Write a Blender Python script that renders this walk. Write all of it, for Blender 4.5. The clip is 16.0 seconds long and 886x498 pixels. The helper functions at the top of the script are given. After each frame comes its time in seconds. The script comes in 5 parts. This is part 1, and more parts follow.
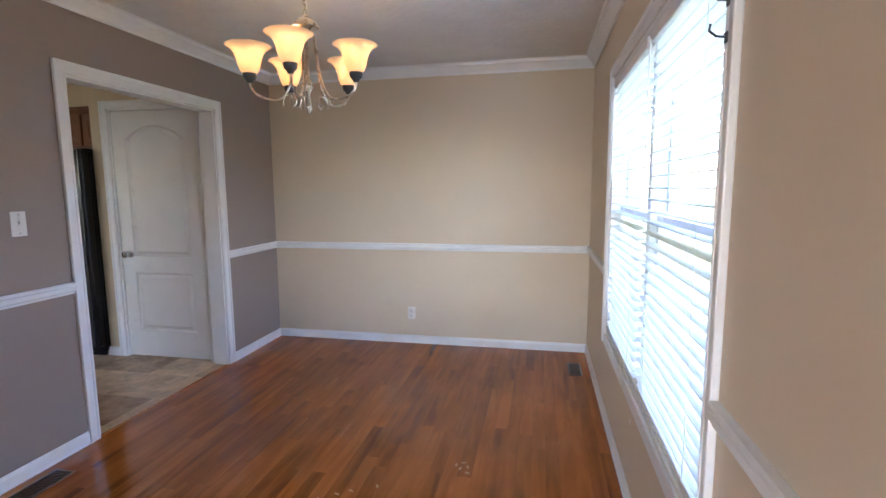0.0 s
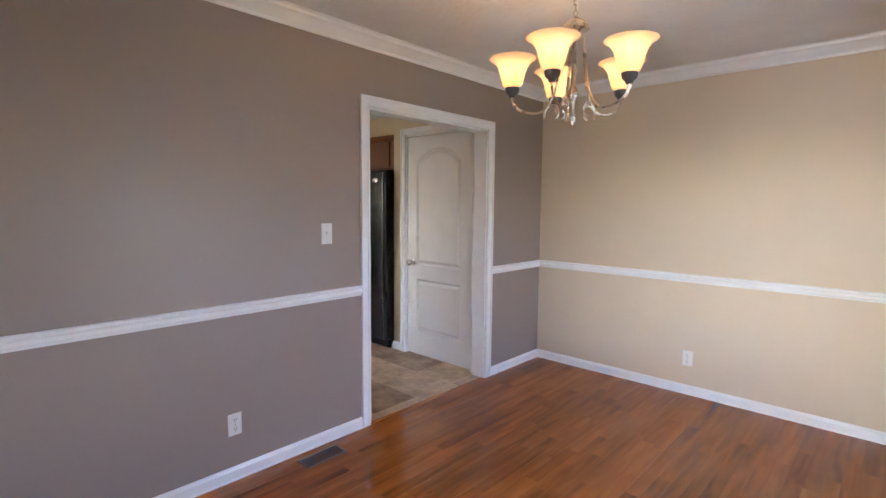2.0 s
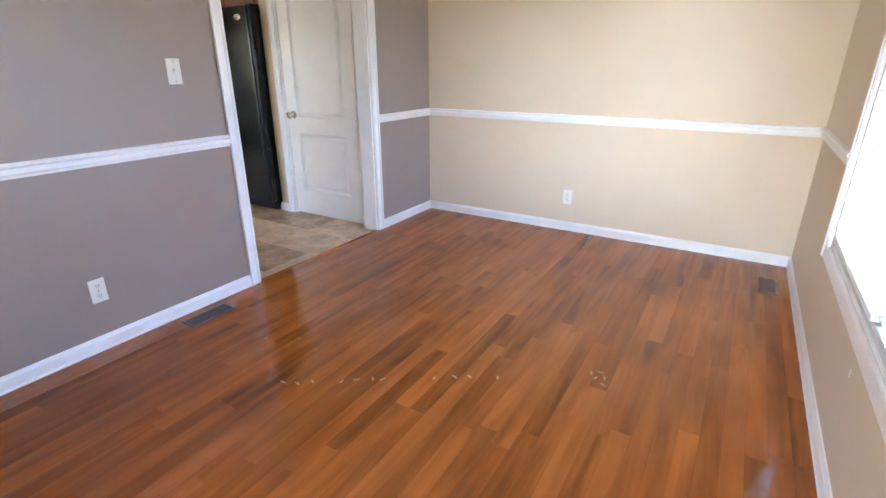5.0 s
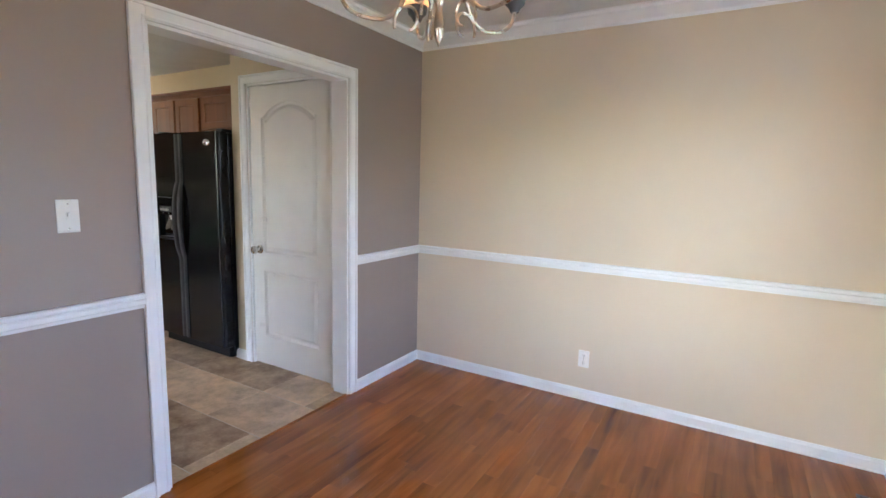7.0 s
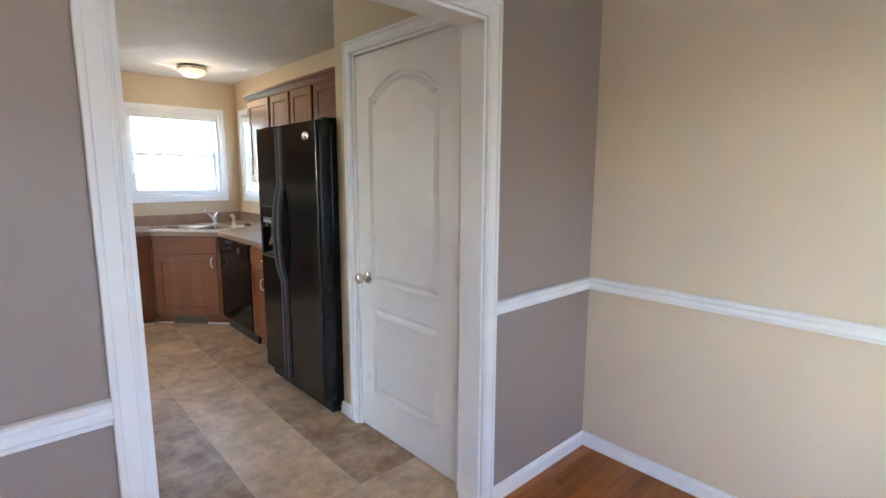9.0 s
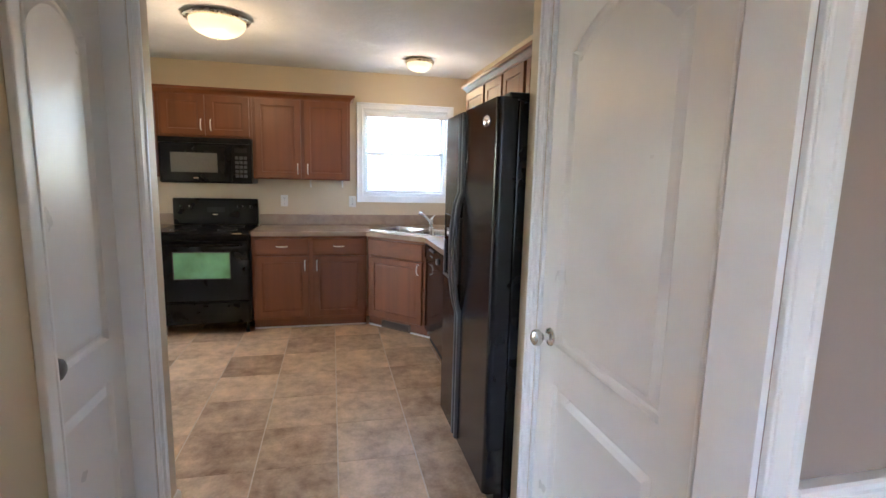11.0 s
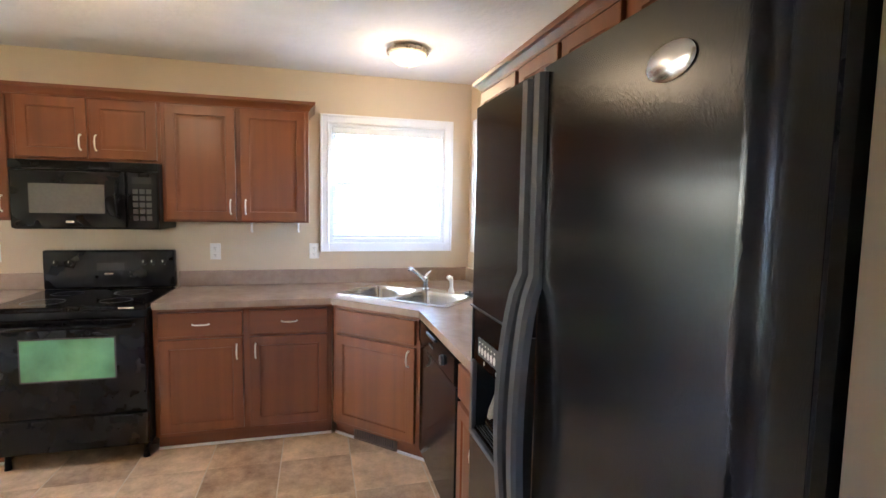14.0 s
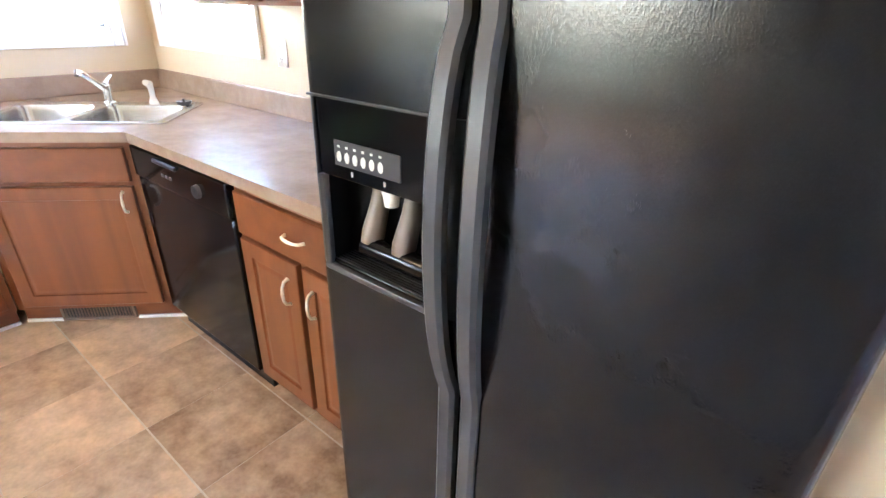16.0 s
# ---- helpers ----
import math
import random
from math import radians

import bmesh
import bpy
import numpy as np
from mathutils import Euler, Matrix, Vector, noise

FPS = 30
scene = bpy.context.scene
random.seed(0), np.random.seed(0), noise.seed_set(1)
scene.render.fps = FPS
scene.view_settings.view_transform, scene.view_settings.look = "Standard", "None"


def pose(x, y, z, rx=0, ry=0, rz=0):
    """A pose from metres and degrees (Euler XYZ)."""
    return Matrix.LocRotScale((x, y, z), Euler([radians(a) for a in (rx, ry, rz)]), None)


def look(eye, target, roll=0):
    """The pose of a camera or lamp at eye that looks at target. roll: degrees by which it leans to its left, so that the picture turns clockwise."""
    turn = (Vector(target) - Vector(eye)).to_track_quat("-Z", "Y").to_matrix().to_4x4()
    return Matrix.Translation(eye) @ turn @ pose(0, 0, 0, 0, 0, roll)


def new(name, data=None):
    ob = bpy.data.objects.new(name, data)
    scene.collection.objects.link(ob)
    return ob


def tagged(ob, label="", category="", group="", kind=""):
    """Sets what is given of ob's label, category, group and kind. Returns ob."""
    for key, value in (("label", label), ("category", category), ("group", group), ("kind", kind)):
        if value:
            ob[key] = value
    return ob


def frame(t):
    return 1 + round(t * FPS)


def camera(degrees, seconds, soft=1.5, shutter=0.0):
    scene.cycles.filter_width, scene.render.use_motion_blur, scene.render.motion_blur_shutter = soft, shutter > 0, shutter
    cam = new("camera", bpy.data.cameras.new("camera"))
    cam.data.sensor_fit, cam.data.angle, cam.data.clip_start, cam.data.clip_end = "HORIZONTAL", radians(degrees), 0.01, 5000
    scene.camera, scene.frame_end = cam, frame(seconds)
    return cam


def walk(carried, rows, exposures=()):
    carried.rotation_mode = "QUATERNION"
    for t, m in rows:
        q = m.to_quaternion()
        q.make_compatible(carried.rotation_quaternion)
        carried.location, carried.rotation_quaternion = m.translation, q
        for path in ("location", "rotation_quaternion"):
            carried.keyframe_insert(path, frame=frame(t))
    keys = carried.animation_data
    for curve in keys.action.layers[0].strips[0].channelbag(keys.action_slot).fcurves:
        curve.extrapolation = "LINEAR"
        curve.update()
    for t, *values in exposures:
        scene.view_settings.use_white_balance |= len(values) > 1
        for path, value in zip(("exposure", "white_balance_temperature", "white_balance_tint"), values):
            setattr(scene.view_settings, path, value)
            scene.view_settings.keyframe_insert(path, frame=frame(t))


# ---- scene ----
cam = camera(84.7, 16.0)
METRES, EYE, TILT, LEAN, TURN = 5.45, 1.4, 0.0, 0.0, 11.0
PATH = [
    (0, (0.054, 0.016, 1.407), (-0.337, 1.962, 1.16), -0.4),
    (0.5, (0.038, 0.14, 1.422), (-0.542, 2.04, 1.191), 0.2),
    (1, (0.048, 0.251, 1.438), (-0.808, 2.048, 1.234), 0.6),
    (1.5, (0.03, 0.306, 1.441), (-1.097, 1.948, 1.253), 0.8),
    (2, (0.003, 0.306, 1.427), (-1.355, 1.764, 1.244), 0.5),
    (2.5, (-0.035, 0.274, 1.419), (-1.559, 1.551, 1.202), -0.0),
    (3, (-0.062, 0.258, 1.408), (-1.664, 1.409, 1.078), -0.7),
    (3.5, (-0.064, 0.267, 1.374), (-1.626, 1.397, 0.842), -1.6),
    (4, (-0.037, 0.299, 1.31), (-1.442, 1.514, 0.57), -2.2),
    (4.5, (-0.037, 0.344, 1.231), (-1.201, 1.752, 0.418), -1.4),
    (5, (0.037, 0.418, 1.278), (-0.934, 2.017, 0.571), -0.1),
    (5.2, (0.039, 0.424, 1.301), (-0.871, 2.095, 0.685), -0.0),
    (7.3, (-0.418, 1.222, 1.413), (-1.469, 2.903, 1.154), 1.0),
    (7.5, (-0.473, 1.312, 1.405), (-1.586, 2.952, 1.138), 0.8),
    (8, (-0.679, 1.55, 1.397), (-1.923, 3.092, 1.125), 0.5),
    (8.2, (-0.771, 1.633, 1.409), (-2.052, 3.143, 1.134), 0.3),
    (10.3, (-1.544, 2.519, 1.438), (-3.34, 3.348, 1.143), 1.4),
    (10.5, (-1.604, 2.576, 1.42), (-3.447, 3.297, 1.134), 1.6),
    (11, (-1.784, 2.701, 1.43), (-3.711, 3.146, 1.134), 1.4),
    (11.5, (-2.023, 2.745, 1.411), (-3.983, 3.001, 1.108), 0.9),
    (12, (-2.273, 2.782, 1.412), (-4.245, 2.929, 1.111), 0.5),
    (12.5, (-2.518, 2.864, 1.41), (-4.498, 2.913, 1.127), 0.8),
    (13, (-2.743, 2.908, 1.416), (-4.727, 2.938, 1.165), 0.9),
    (13.5, (-2.986, 2.907, 1.453), (-4.967, 3.107, 1.27), 1.3),
    (14, (-3.205, 2.913, 1.479), (-5.132, 3.424, 1.312), 1.0),
    (14.5, (-3.413, 2.915, 1.47), (-5.204, 3.769, 1.216), 0.3),
    (15, (-3.511, 2.868, 1.445), (-5.092, 4.004, 0.99), 0.3),
    (15.5, (-3.586, 2.808, 1.407), (-4.912, 4.129, 0.702), 0.9),
    (16, (-3.664, 2.769, 1.365), (-4.776, 4.178, 0.483), 1.5),
]
EXPOSURES = [(0.0, 4.4, 6050, 15), (1.5, 4.6, 6800, 19), (2.5, 5.0, 6150, 14), (3.5, 5.3, 6150, 14), (4.5, 5.4, 6100, 13), (5.2, 5.25, 6100, 12), (8.0, 4.95, 6100, 11), (10.5, 5.1, 6200, 13), (13.0, 5.25, 6000, 14), (14.5, 5.75, 6050, 15), (16.0, 6.3, 6000, 15)]
walk(cam, [(t, look(eye, target, roll)) for t, eye, target, roll in PATH], EXPOSURES)

# ---- world, sun and exposure ----
world = bpy.data.worlds.new("sky")
scene.world = world
world.use_nodes = True
wn = world.node_tree
sky = wn.nodes.new("ShaderNodeTexSky")
sky.sky_type = "NISHITA"
sky.sun_disc = False
sky.sun_elevation = radians(61)
sky.sun_rotation = radians(194)
wn.links.new(sky.outputs[0], wn.nodes["Background"].inputs[0])
wn.nodes["Background"].inputs[1].default_value = 0.15
sun = new("sun", bpy.data.lights.new("sun", "SUN"))
sun.data.energy = 1.5
sun.data.angle = radians(0.6)
sun.data.color = (1.0, 0.97, 0.93)
sun.matrix_world = look((-4, -16, 30), (0, 0, 0))


def fill_light(name, m, w, h, watts):
    """An added fill lamp just outside a window, shining along its local -z."""
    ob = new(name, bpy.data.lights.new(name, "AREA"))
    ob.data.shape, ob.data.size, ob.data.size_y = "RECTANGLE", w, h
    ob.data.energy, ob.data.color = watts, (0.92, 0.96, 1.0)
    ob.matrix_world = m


# fill on top of the sky's own light, behind the unseen window_5
fill_light("front_room_fill", pose(-1.0, -4.16, 1.265, 90), 2.1, 1.5, 3.6)

# plan of the place
W, R, S, B = -2.40, 0.46, 0.0, 4.20        # dining: west, east, south, north faces
K, N, NK = -6.90, 4.10, -7.25              # kitchen: west, north faces; nook's west face
HS, HN = 2.045, 3.432                        # hall: south and north faces
CEIL = 2.44


# ---- materials ----
def nodes_of(name):
    m = bpy.data.materials.new(name)
    m.use_nodes = True
    return m, m.node_tree, m.node_tree.nodes["Principled BSDF"]


def socket(bsdf, key, value):
    bsdf.inputs[key].default_value = value


def paint(name, colour, rough=0.5, vary=0.06, scale=6.0, bump=0.0, bump_scale=200.0, metal=0.0, coat=0.0, fine=0.0, fine_scale=90.0, bump_dist=0.002, spec=0.5, bump_stretch=1.0):
    """A surface with a slow stain and a fine grain, and optional relief."""
    m, t, b = nodes_of(name)
    L = t.links
    tc = t.nodes.new("ShaderNodeTexCoord")
    geo = t.nodes.new("ShaderNodeNewGeometry")
    n1 = t.nodes.new("ShaderNodeTexNoise")
    n1.inputs["Scale"].default_value = scale
    n1.inputs["Detail"].default_value = 4
    L.new(geo.outputs["Position"], n1.inputs["Vector"])
    n2 = t.nodes.new("ShaderNodeTexNoise")
    n2.inputs["Scale"].default_value = fine_scale
    L.new(geo.outputs["Position"], n2.inputs["Vector"])
    mixf = t.nodes.new("ShaderNodeMath")
    mixf.operation = "MULTIPLY_ADD"
    L.new(n2.outputs[0], mixf.inputs[0])
    mixf.inputs[1].default_value = fine
    L.new(n1.outputs[0], mixf.inputs[2])
    ramp = t.nodes.new("ShaderNodeValToRGB")
    ramp.color_ramp.elements[0].position = 0.3
    ramp.color_ramp.elements[1].position = 0.7 + fine
    ramp.color_ramp.elements[0].color = (*[c * (1 - vary) for c in colour], 1)
    ramp.color_ramp.elements[1].color = (*[min(1, c * (1 + vary)) for c in colour], 1)
    L.new(mixf.outputs[0], ramp.inputs[0])
    L.new(ramp.outputs[0], b.inputs["Base Color"])
    rr = t.nodes.new("ShaderNodeMapRange")
    rr.inputs["To Min"].default_value = max(0.02, rough - 0.06)
    rr.inputs["To Max"].default_value = min(1, rough + 0.06)
    L.new(n1.outputs[0], rr.inputs["Value"])
    L.new(rr.outputs[0], b.inputs["Roughness"])
    socket(b, "Metallic", metal)
    socket(b, "Coat Weight", coat)
    socket(b, "Specular IOR Level", spec)
    if bump:
        n3 = t.nodes.new("ShaderNodeTexNoise")
        n3.inputs["Scale"].default_value = bump_scale
        n3.inputs["Detail"].default_value = 3
        mp = t.nodes.new("ShaderNodeMapping")
        mp.inputs["Scale"].default_value = (1.0, 1.0, bump_stretch)
        L.new(geo.outputs["Position"], mp.inputs["Vector"])
        L.new(mp.outputs[0], n3.inputs["Vector"])
        bp = t.nodes.new("ShaderNodeBump")
        bp.inputs["Strength"].default_value = bump
        bp.inputs["Distance"].default_value = bump_dist
        L.new(n3.outputs[0], bp.inputs["Height"])
        L.new(bp.outputs[0], b.inputs["Normal"])
    return m


def wood(name, dark, light, rough, axis, grain=34.0, piece=0.25, coat=0.0, random_from="object", stretch=0.06):
    """Wood with grain along one axis; each piece takes its own tone."""
    m, t, b = nodes_of(name)
    L = t.links
    tc = t.nodes.new("ShaderNodeTexCoord")
    oi = t.nodes.new("ShaderNodeObjectInfo")
    geo = t.nodes.new("ShaderNodeNewGeometry")
    rnd = oi.outputs["Random"] if random_from == "object" else geo.outputs["Random Per Island"]
    add = t.nodes.new("ShaderNodeVectorMath")
    add.operation = "ADD"
    L.new(geo.outputs["Position"], add.inputs[0])
    sh = t.nodes.new("ShaderNodeMath")
    sh.operation = "MULTIPLY"
    sh.inputs[1].default_value = 37.0
    L.new(rnd, sh.inputs[0])
    comb = t.nodes.new("ShaderNodeCombineXYZ")
    for i in range(3):
        L.new(sh.outputs[0], comb.inputs[i])
    L.new(comb.outputs[0], add.inputs[1])
    mp = t.nodes.new("ShaderNodeMapping")
    mp.inputs["Scale"].default_value = [stretch if i == axis else 1.0 for i in range(3)]
    L.new(add.outputs[0], mp.inputs["Vector"])
    n1 = t.nodes.new("ShaderNodeTexNoise")
    n1.inputs["Scale"].default_value = grain
    n1.inputs["Detail"].default_value = 6
    n1.inputs["Distortion"].default_value = 0.6
    L.new(mp.outputs[0], n1.inputs["Vector"])
    n2 = t.nodes.new("ShaderNodeTexNoise")
    n2.inputs["Scale"].default_value = 3.0
    L.new(geo.outputs["Position"], n2.inputs["Vector"])
    ma = t.nodes.new("ShaderNodeMath")
    ma.operation = "MULTIPLY_ADD"
    L.new(rnd, ma.inputs[0])
    ma.inputs[1].default_value = piece
    L.new(n1.outputs[0], ma.inputs[2])
    mb = t.nodes.new("ShaderNodeMath")
    mb.operation = "MULTIPLY_ADD"
    L.new(n2.outputs[0], mb.inputs[0])
    mb.inputs[1].default_value = 0.3
    L.new(ma.outputs[0], mb.inputs[2])
    ramp = t.nodes.new("ShaderNodeValToRGB")
    ramp.color_ramp.elements[0].position = 0.34
    ramp.color_ramp.elements[1].position = 0.85 + piece * 0.7
    ramp.color_ramp.elements[0].color = (*dark, 1)
    ramp.color_ramp.elements[1].color = (*light, 1)
    L.new(mb.outputs[0], ramp.inputs[0])
    L.new(ramp.outputs[0], b.inputs["Base Color"])
    rr = t.nodes.new("ShaderNodeMapRange")
    rr.inputs["To Min"].default_value = max(0.05, rough - 0.05)
    rr.inputs["To Max"].default_value = rough + 0.07
    L.new(n2.outputs[0], rr.inputs["Value"])
    L.new(rr.outputs[0], b.inputs["Roughness"])
    bp = t.nodes.new("ShaderNodeBump")
    bp.inputs["Strength"].default_value = 0.08
    bp.inputs["Distance"].default_value = 0.001
    L.new(n1.outputs[0], bp.inputs["Height"])
    L.new(bp.outputs[0], b.inputs["Normal"])
    socket(b, "Coat Weight", coat)
    socket(b, "Coat Roughness", 0.12)
    return m


def stone(name, dark, light, rough, scale=5.0, piece=0.3, cloud=0.5, bump=0.05):
    """Clouded stone pattern between two tones, with a tone of its own for each piece."""
    m, t, b = nodes_of(name)
    L = t.links
    geo = t.nodes.new("ShaderNodeNewGeometry")
    oi = t.nodes.new("ShaderNodeObjectInfo")
    sh = t.nodes.new("ShaderNodeMath")
    sh.operation = "MULTIPLY"
    sh.inputs[1].default_value = 23.0
    L.new(oi.outputs["Random"], sh.inputs[0])
    comb = t.nodes.new("ShaderNodeCombineXYZ")
    L.new(sh.outputs[0], comb.inputs[0])
    L.new(sh.outputs[0], comb.inputs[1])
    add = t.nodes.new("ShaderNodeVectorMath")
    add.operation = "ADD"
    L.new(geo.outputs["Position"], add.inputs[0])
    L.new(comb.outputs[0], add.inputs[1])
    total = None
    for s, weight in ((scale, cloud), (scale * 3.3, cloud * 0.55), (scale * 14, cloud * 0.3)):
        n = t.nodes.new("ShaderNodeTexNoise")
        n.inputs["Scale"].default_value = s
        n.inputs["Detail"].default_value = 3
        L.new(add.outputs[0], n.inputs["Vector"])
        c = t.nodes.new("ShaderNodeMath")
        c.operation = "MULTIPLY_ADD"
        L.new(n.outputs[0], c.inputs[0])
        c.inputs[1].default_value = weight * 2.0
        c.inputs[2].default_value = -weight
        if total is not None:
            a = t.nodes.new("ShaderNodeMath")
            a.operation = "ADD"
            L.new(total, a.inputs[0])
            L.new(c.outputs[0], a.inputs[1])
            total = a.outputs[0]
        else:
            total = c.outputs[0]
    r = t.nodes.new("ShaderNodeMath")
    r.operation = "MULTIPLY_ADD"
    L.new(oi.outputs["Random"], r.inputs[0])
    r.inputs[1].default_value = piece
    r.inputs[2].default_value = 0.5 - piece / 2
    k = t.nodes.new("ShaderNodeMath")
    k.operation = "ADD"
    k.use_clamp = True
    L.new(total, k.inputs[0])
    L.new(r.outputs[0], k.inputs[1])
    ramp = t.nodes.new("ShaderNodeValToRGB")
    ramp.color_ramp.elements[0].color = (*dark, 1)
    ramp.color_ramp.elements[1].color = (*light, 1)
    L.new(k.outputs[0], ramp.inputs[0])
    L.new(ramp.outputs[0], b.inputs["Base Color"])
    n2 = t.nodes.new("ShaderNodeTexNoise")
    n2.inputs["Scale"].default_value = 60
    L.new(geo.outputs["Position"], n2.inputs["Vector"])
    bp = t.nodes.new("ShaderNodeBump")
    bp.inputs["Strength"].default_value = bump
    bp.inputs["Distance"].default_value = 0.002
    L.new(n2.outputs[0], bp.inputs["Height"])
    L.new(bp.outputs[0], b.inputs["Normal"])
    socket(b, "Roughness", rough)
    return m


def glow(name, colour, strength, rough=0.4):
    m, t, b = nodes_of(name)
    L = t.links
    geo = t.nodes.new("ShaderNodeNewGeometry")
    n = t.nodes.new("ShaderNodeTexNoise")
    n.inputs["Scale"].default_value = 14
    L.new(geo.outputs["Position"], n.inputs["Vector"])
    r = t.nodes.new("ShaderNodeMapRange")
    r.inputs["To Min"].default_value = strength * 0.75
    r.inputs["To Max"].default_value = strength * 1.25
    L.new(n.outputs[0], r.inputs["Value"])
    L.new(r.outputs[0], b.inputs["Emission Strength"])
    socket(b, "Base Color", (*colour, 1))
    socket(b, "Emission Color", (*colour, 1))
    socket(b, "Roughness", rough)
    return m


def clear_glass(name):
    m, t, b = nodes_of(name)
    t.nodes.remove(b)
    tr = t.nodes.new("ShaderNodeBsdfTransparent")
    gl = t.nodes.new("ShaderNodeBsdfGlossy")
    gl.inputs["Roughness"].default_value = 0.02
    lw = t.nodes.new("ShaderNodeLayerWeight")
    lw.inputs[0].default_value = 0.5
    pw = t.nodes.new("ShaderNodeMath")
    pw.operation = "POWER"
    t.links.new(lw.outputs["Facing"], pw.inputs[0])
    pw.inputs[1].default_value = 5.0
    fr = t.nodes.new("ShaderNodeMath")
    fr.operation = "MULTIPLY_ADD"
    t.links.new(pw.outputs[0], fr.inputs[0])
    fr.inputs[1].default_value = 0.9
    fr.inputs[2].default_value = 0.035
    mx = t.nodes.new("ShaderNodeMixShader")
    t.links.new(fr.outputs[0], mx.inputs[0])
    t.links.new(tr.outputs[0], mx.inputs[1])
    t.links.new(gl.outputs[0], mx.inputs[2])
    t.links.new(mx.outputs[0], t.nodes["Material Output"].inputs[0])
    return m


def frosted(name, colour, emit, strength):
    """Alabaster lamp glass: passes light, glows with its bulb."""
    m, t, b = nodes_of(name)
    L = t.links
    geo = t.nodes.new("ShaderNodeNewGeometry")
    n = t.nodes.new("ShaderNodeTexNoise")
    n.inputs["Scale"].default_value = 18
    n.inputs["Detail"].default_value = 4
    L.new(geo.outputs["Position"], n.inputs["Vector"])
    r = t.nodes.new("ShaderNodeValToRGB")
    r.color_ramp.elements[0].color = (*[c * 0.8 for c in colour], 1)
    r.color_ramp.elements[1].color = (*colour, 1)
    L.new(n.outputs[0], r.inputs[0])
    L.new(r.outputs[0], b.inputs["Base Color"])
    socket(b, "Roughness", 0.35)
    socket(b, "Emission Color", (*emit, 1))
    socket(b, "Emission Strength", strength)
    tl = t.nodes.new("ShaderNodeBsdfTranslucent")
    tl.inputs[0].default_value = (*colour, 1)
    mx = t.nodes.new("ShaderNodeMixShader")
    mx.inputs[0].default_value = 0.55
    L.new(b.outputs[0], mx.inputs[1])
    L.new(tl.outputs[0], mx.inputs[2])
    L.new(mx.outputs[0], t.nodes["Material Output"].inputs[0])
    return m


TAUPE = paint("taupe_paint", (0.330, 0.265, 0.234), 0.42, 0.03, 2.0, 0.12, 260, fine=0.1)
BEIGE = paint("beige_paint", (0.69, 0.575, 0.435), 0.45, 0.03, 2.0, 0.12, 260, fine=0.1)
CREAM = paint("cream_paint", (0.63, 0.515, 0.36), 0.45, 0.03, 2.0, 0.12, 260, fine=0.1)
WHITE = paint("white_trim_paint", (0.85, 0.855, 0.86), 0.32, 0.03, 7.0)
DOORWHITE = paint("white_door_paint", (0.79, 0.78, 0.77), 0.30, 0.03, 5.0, 0.03, 150)
CEILING = paint("textured_ceiling_paint", (0.76, 0.75, 0.72), 0.8, 0.05, 5.0, 0.7, 26, fine=0.2, fine_scale=40, bump_dist=0.006)
PLANK = wood("oak_floor_board", (0.090, 0.0205, 0.0036), (0.50, 0.156, 0.031), 0.10, 1, 16, 0.25, 0.0, stretch=0.09)
SUBFLOOR = paint("dark_floor_gap", (0.09, 0.03, 0.01), 0.7)
TILE = stone("clouded_vinyl_tile", (0.27, 0.158, 0.086), (0.86, 0.63, 0.41), 0.40, 5.2, 0.55, 0.62)
GROUT = paint("pale_grout", (0.66, 0.56, 0.43), 0.6, 0.1, 20)
CHERRY = wood("cherry_cabinet_wood", (0.130, 0.036, 0.0098), (0.218, 0.066, 0.017), 0.36, 2, 15, 0.20, 0.0, stretch=0.05)
CHERRYH = wood("cherry_cabinet_rail", (0.130, 0.036, 0.0098), (0.212, 0.064, 0.0165), 0.36, 1, 15, 0.20, 0.0, stretch=0.05)
LAMINATE = stone("brown_stone_laminate", (0.27, 0.185, 0.135), (0.42, 0.315, 0.24), 0.26, 7.0, 0.0, 0.55, 0.03)
BLACK = paint("black_gloss_enamel", (0.006, 0.006, 0.007), 0.11, 0.1, 9, spec=0.22)
BLACKM = paint("black_satin_plastic", (0.008, 0.008, 0.009), 0.34, 0.12, 12, spec=0.2)
PEBBLE = paint("black_pebbled_steel", (0.010, 0.010, 0.012), 0.14, 0.15, 8, 0.38, 460, bump_dist=0.0007, spec=0.34, bump_stretch=0.4)
PADDLE = paint("grey_brown_plastic", (0.20, 0.165, 0.13), 0.4, 0.1, 12)
GREYTRIM = paint("dark_grey_plastic", (0.05, 0.05, 0.055), 0.33, 0.1, 12)
STEEL = paint("brushed_steel", (0.62, 0.61, 0.59), 0.24, 0.08, 30, metal=1.0)
CHROME = paint("chrome", (0.75, 0.75, 0.75), 0.1, 0.04, 20, metal=1.0)
PULL = paint("polished_pull_metal", (0.88, 0.86, 0.82), 0.34, 0.04, 30, metal=0.55)
NICKEL = paint("brushed_nickel", (0.50, 0.45, 0.38), 0.28, 0.1, 40, metal=1.0)
BRONZE = paint("dark_bronze", (0.10, 0.075, 0.055), 0.4, 0.15, 30, metal=0.8)
PLASTIC = paint("white_plastic", (0.80, 0.79, 0.76), 0.35, 0.02, 10)
VINYLW = paint("white_vinyl", (0.80, 0.82, 0.84), 0.38, 0.02, 10)
SLAT = paint("white_blind_slat", (0.82, 0.83, 0.84), 0.45, 0.03, 10)
GLASS = clear_glass("window_glass")
DARKGLASS = paint("dark_oven_glass", (0.02, 0.02, 0.022), 0.08, 0.05, 9)
MESHGLASS = paint("grey_microwave_window", (0.115, 0.11, 0.10), 0.2, 0.06, 60)
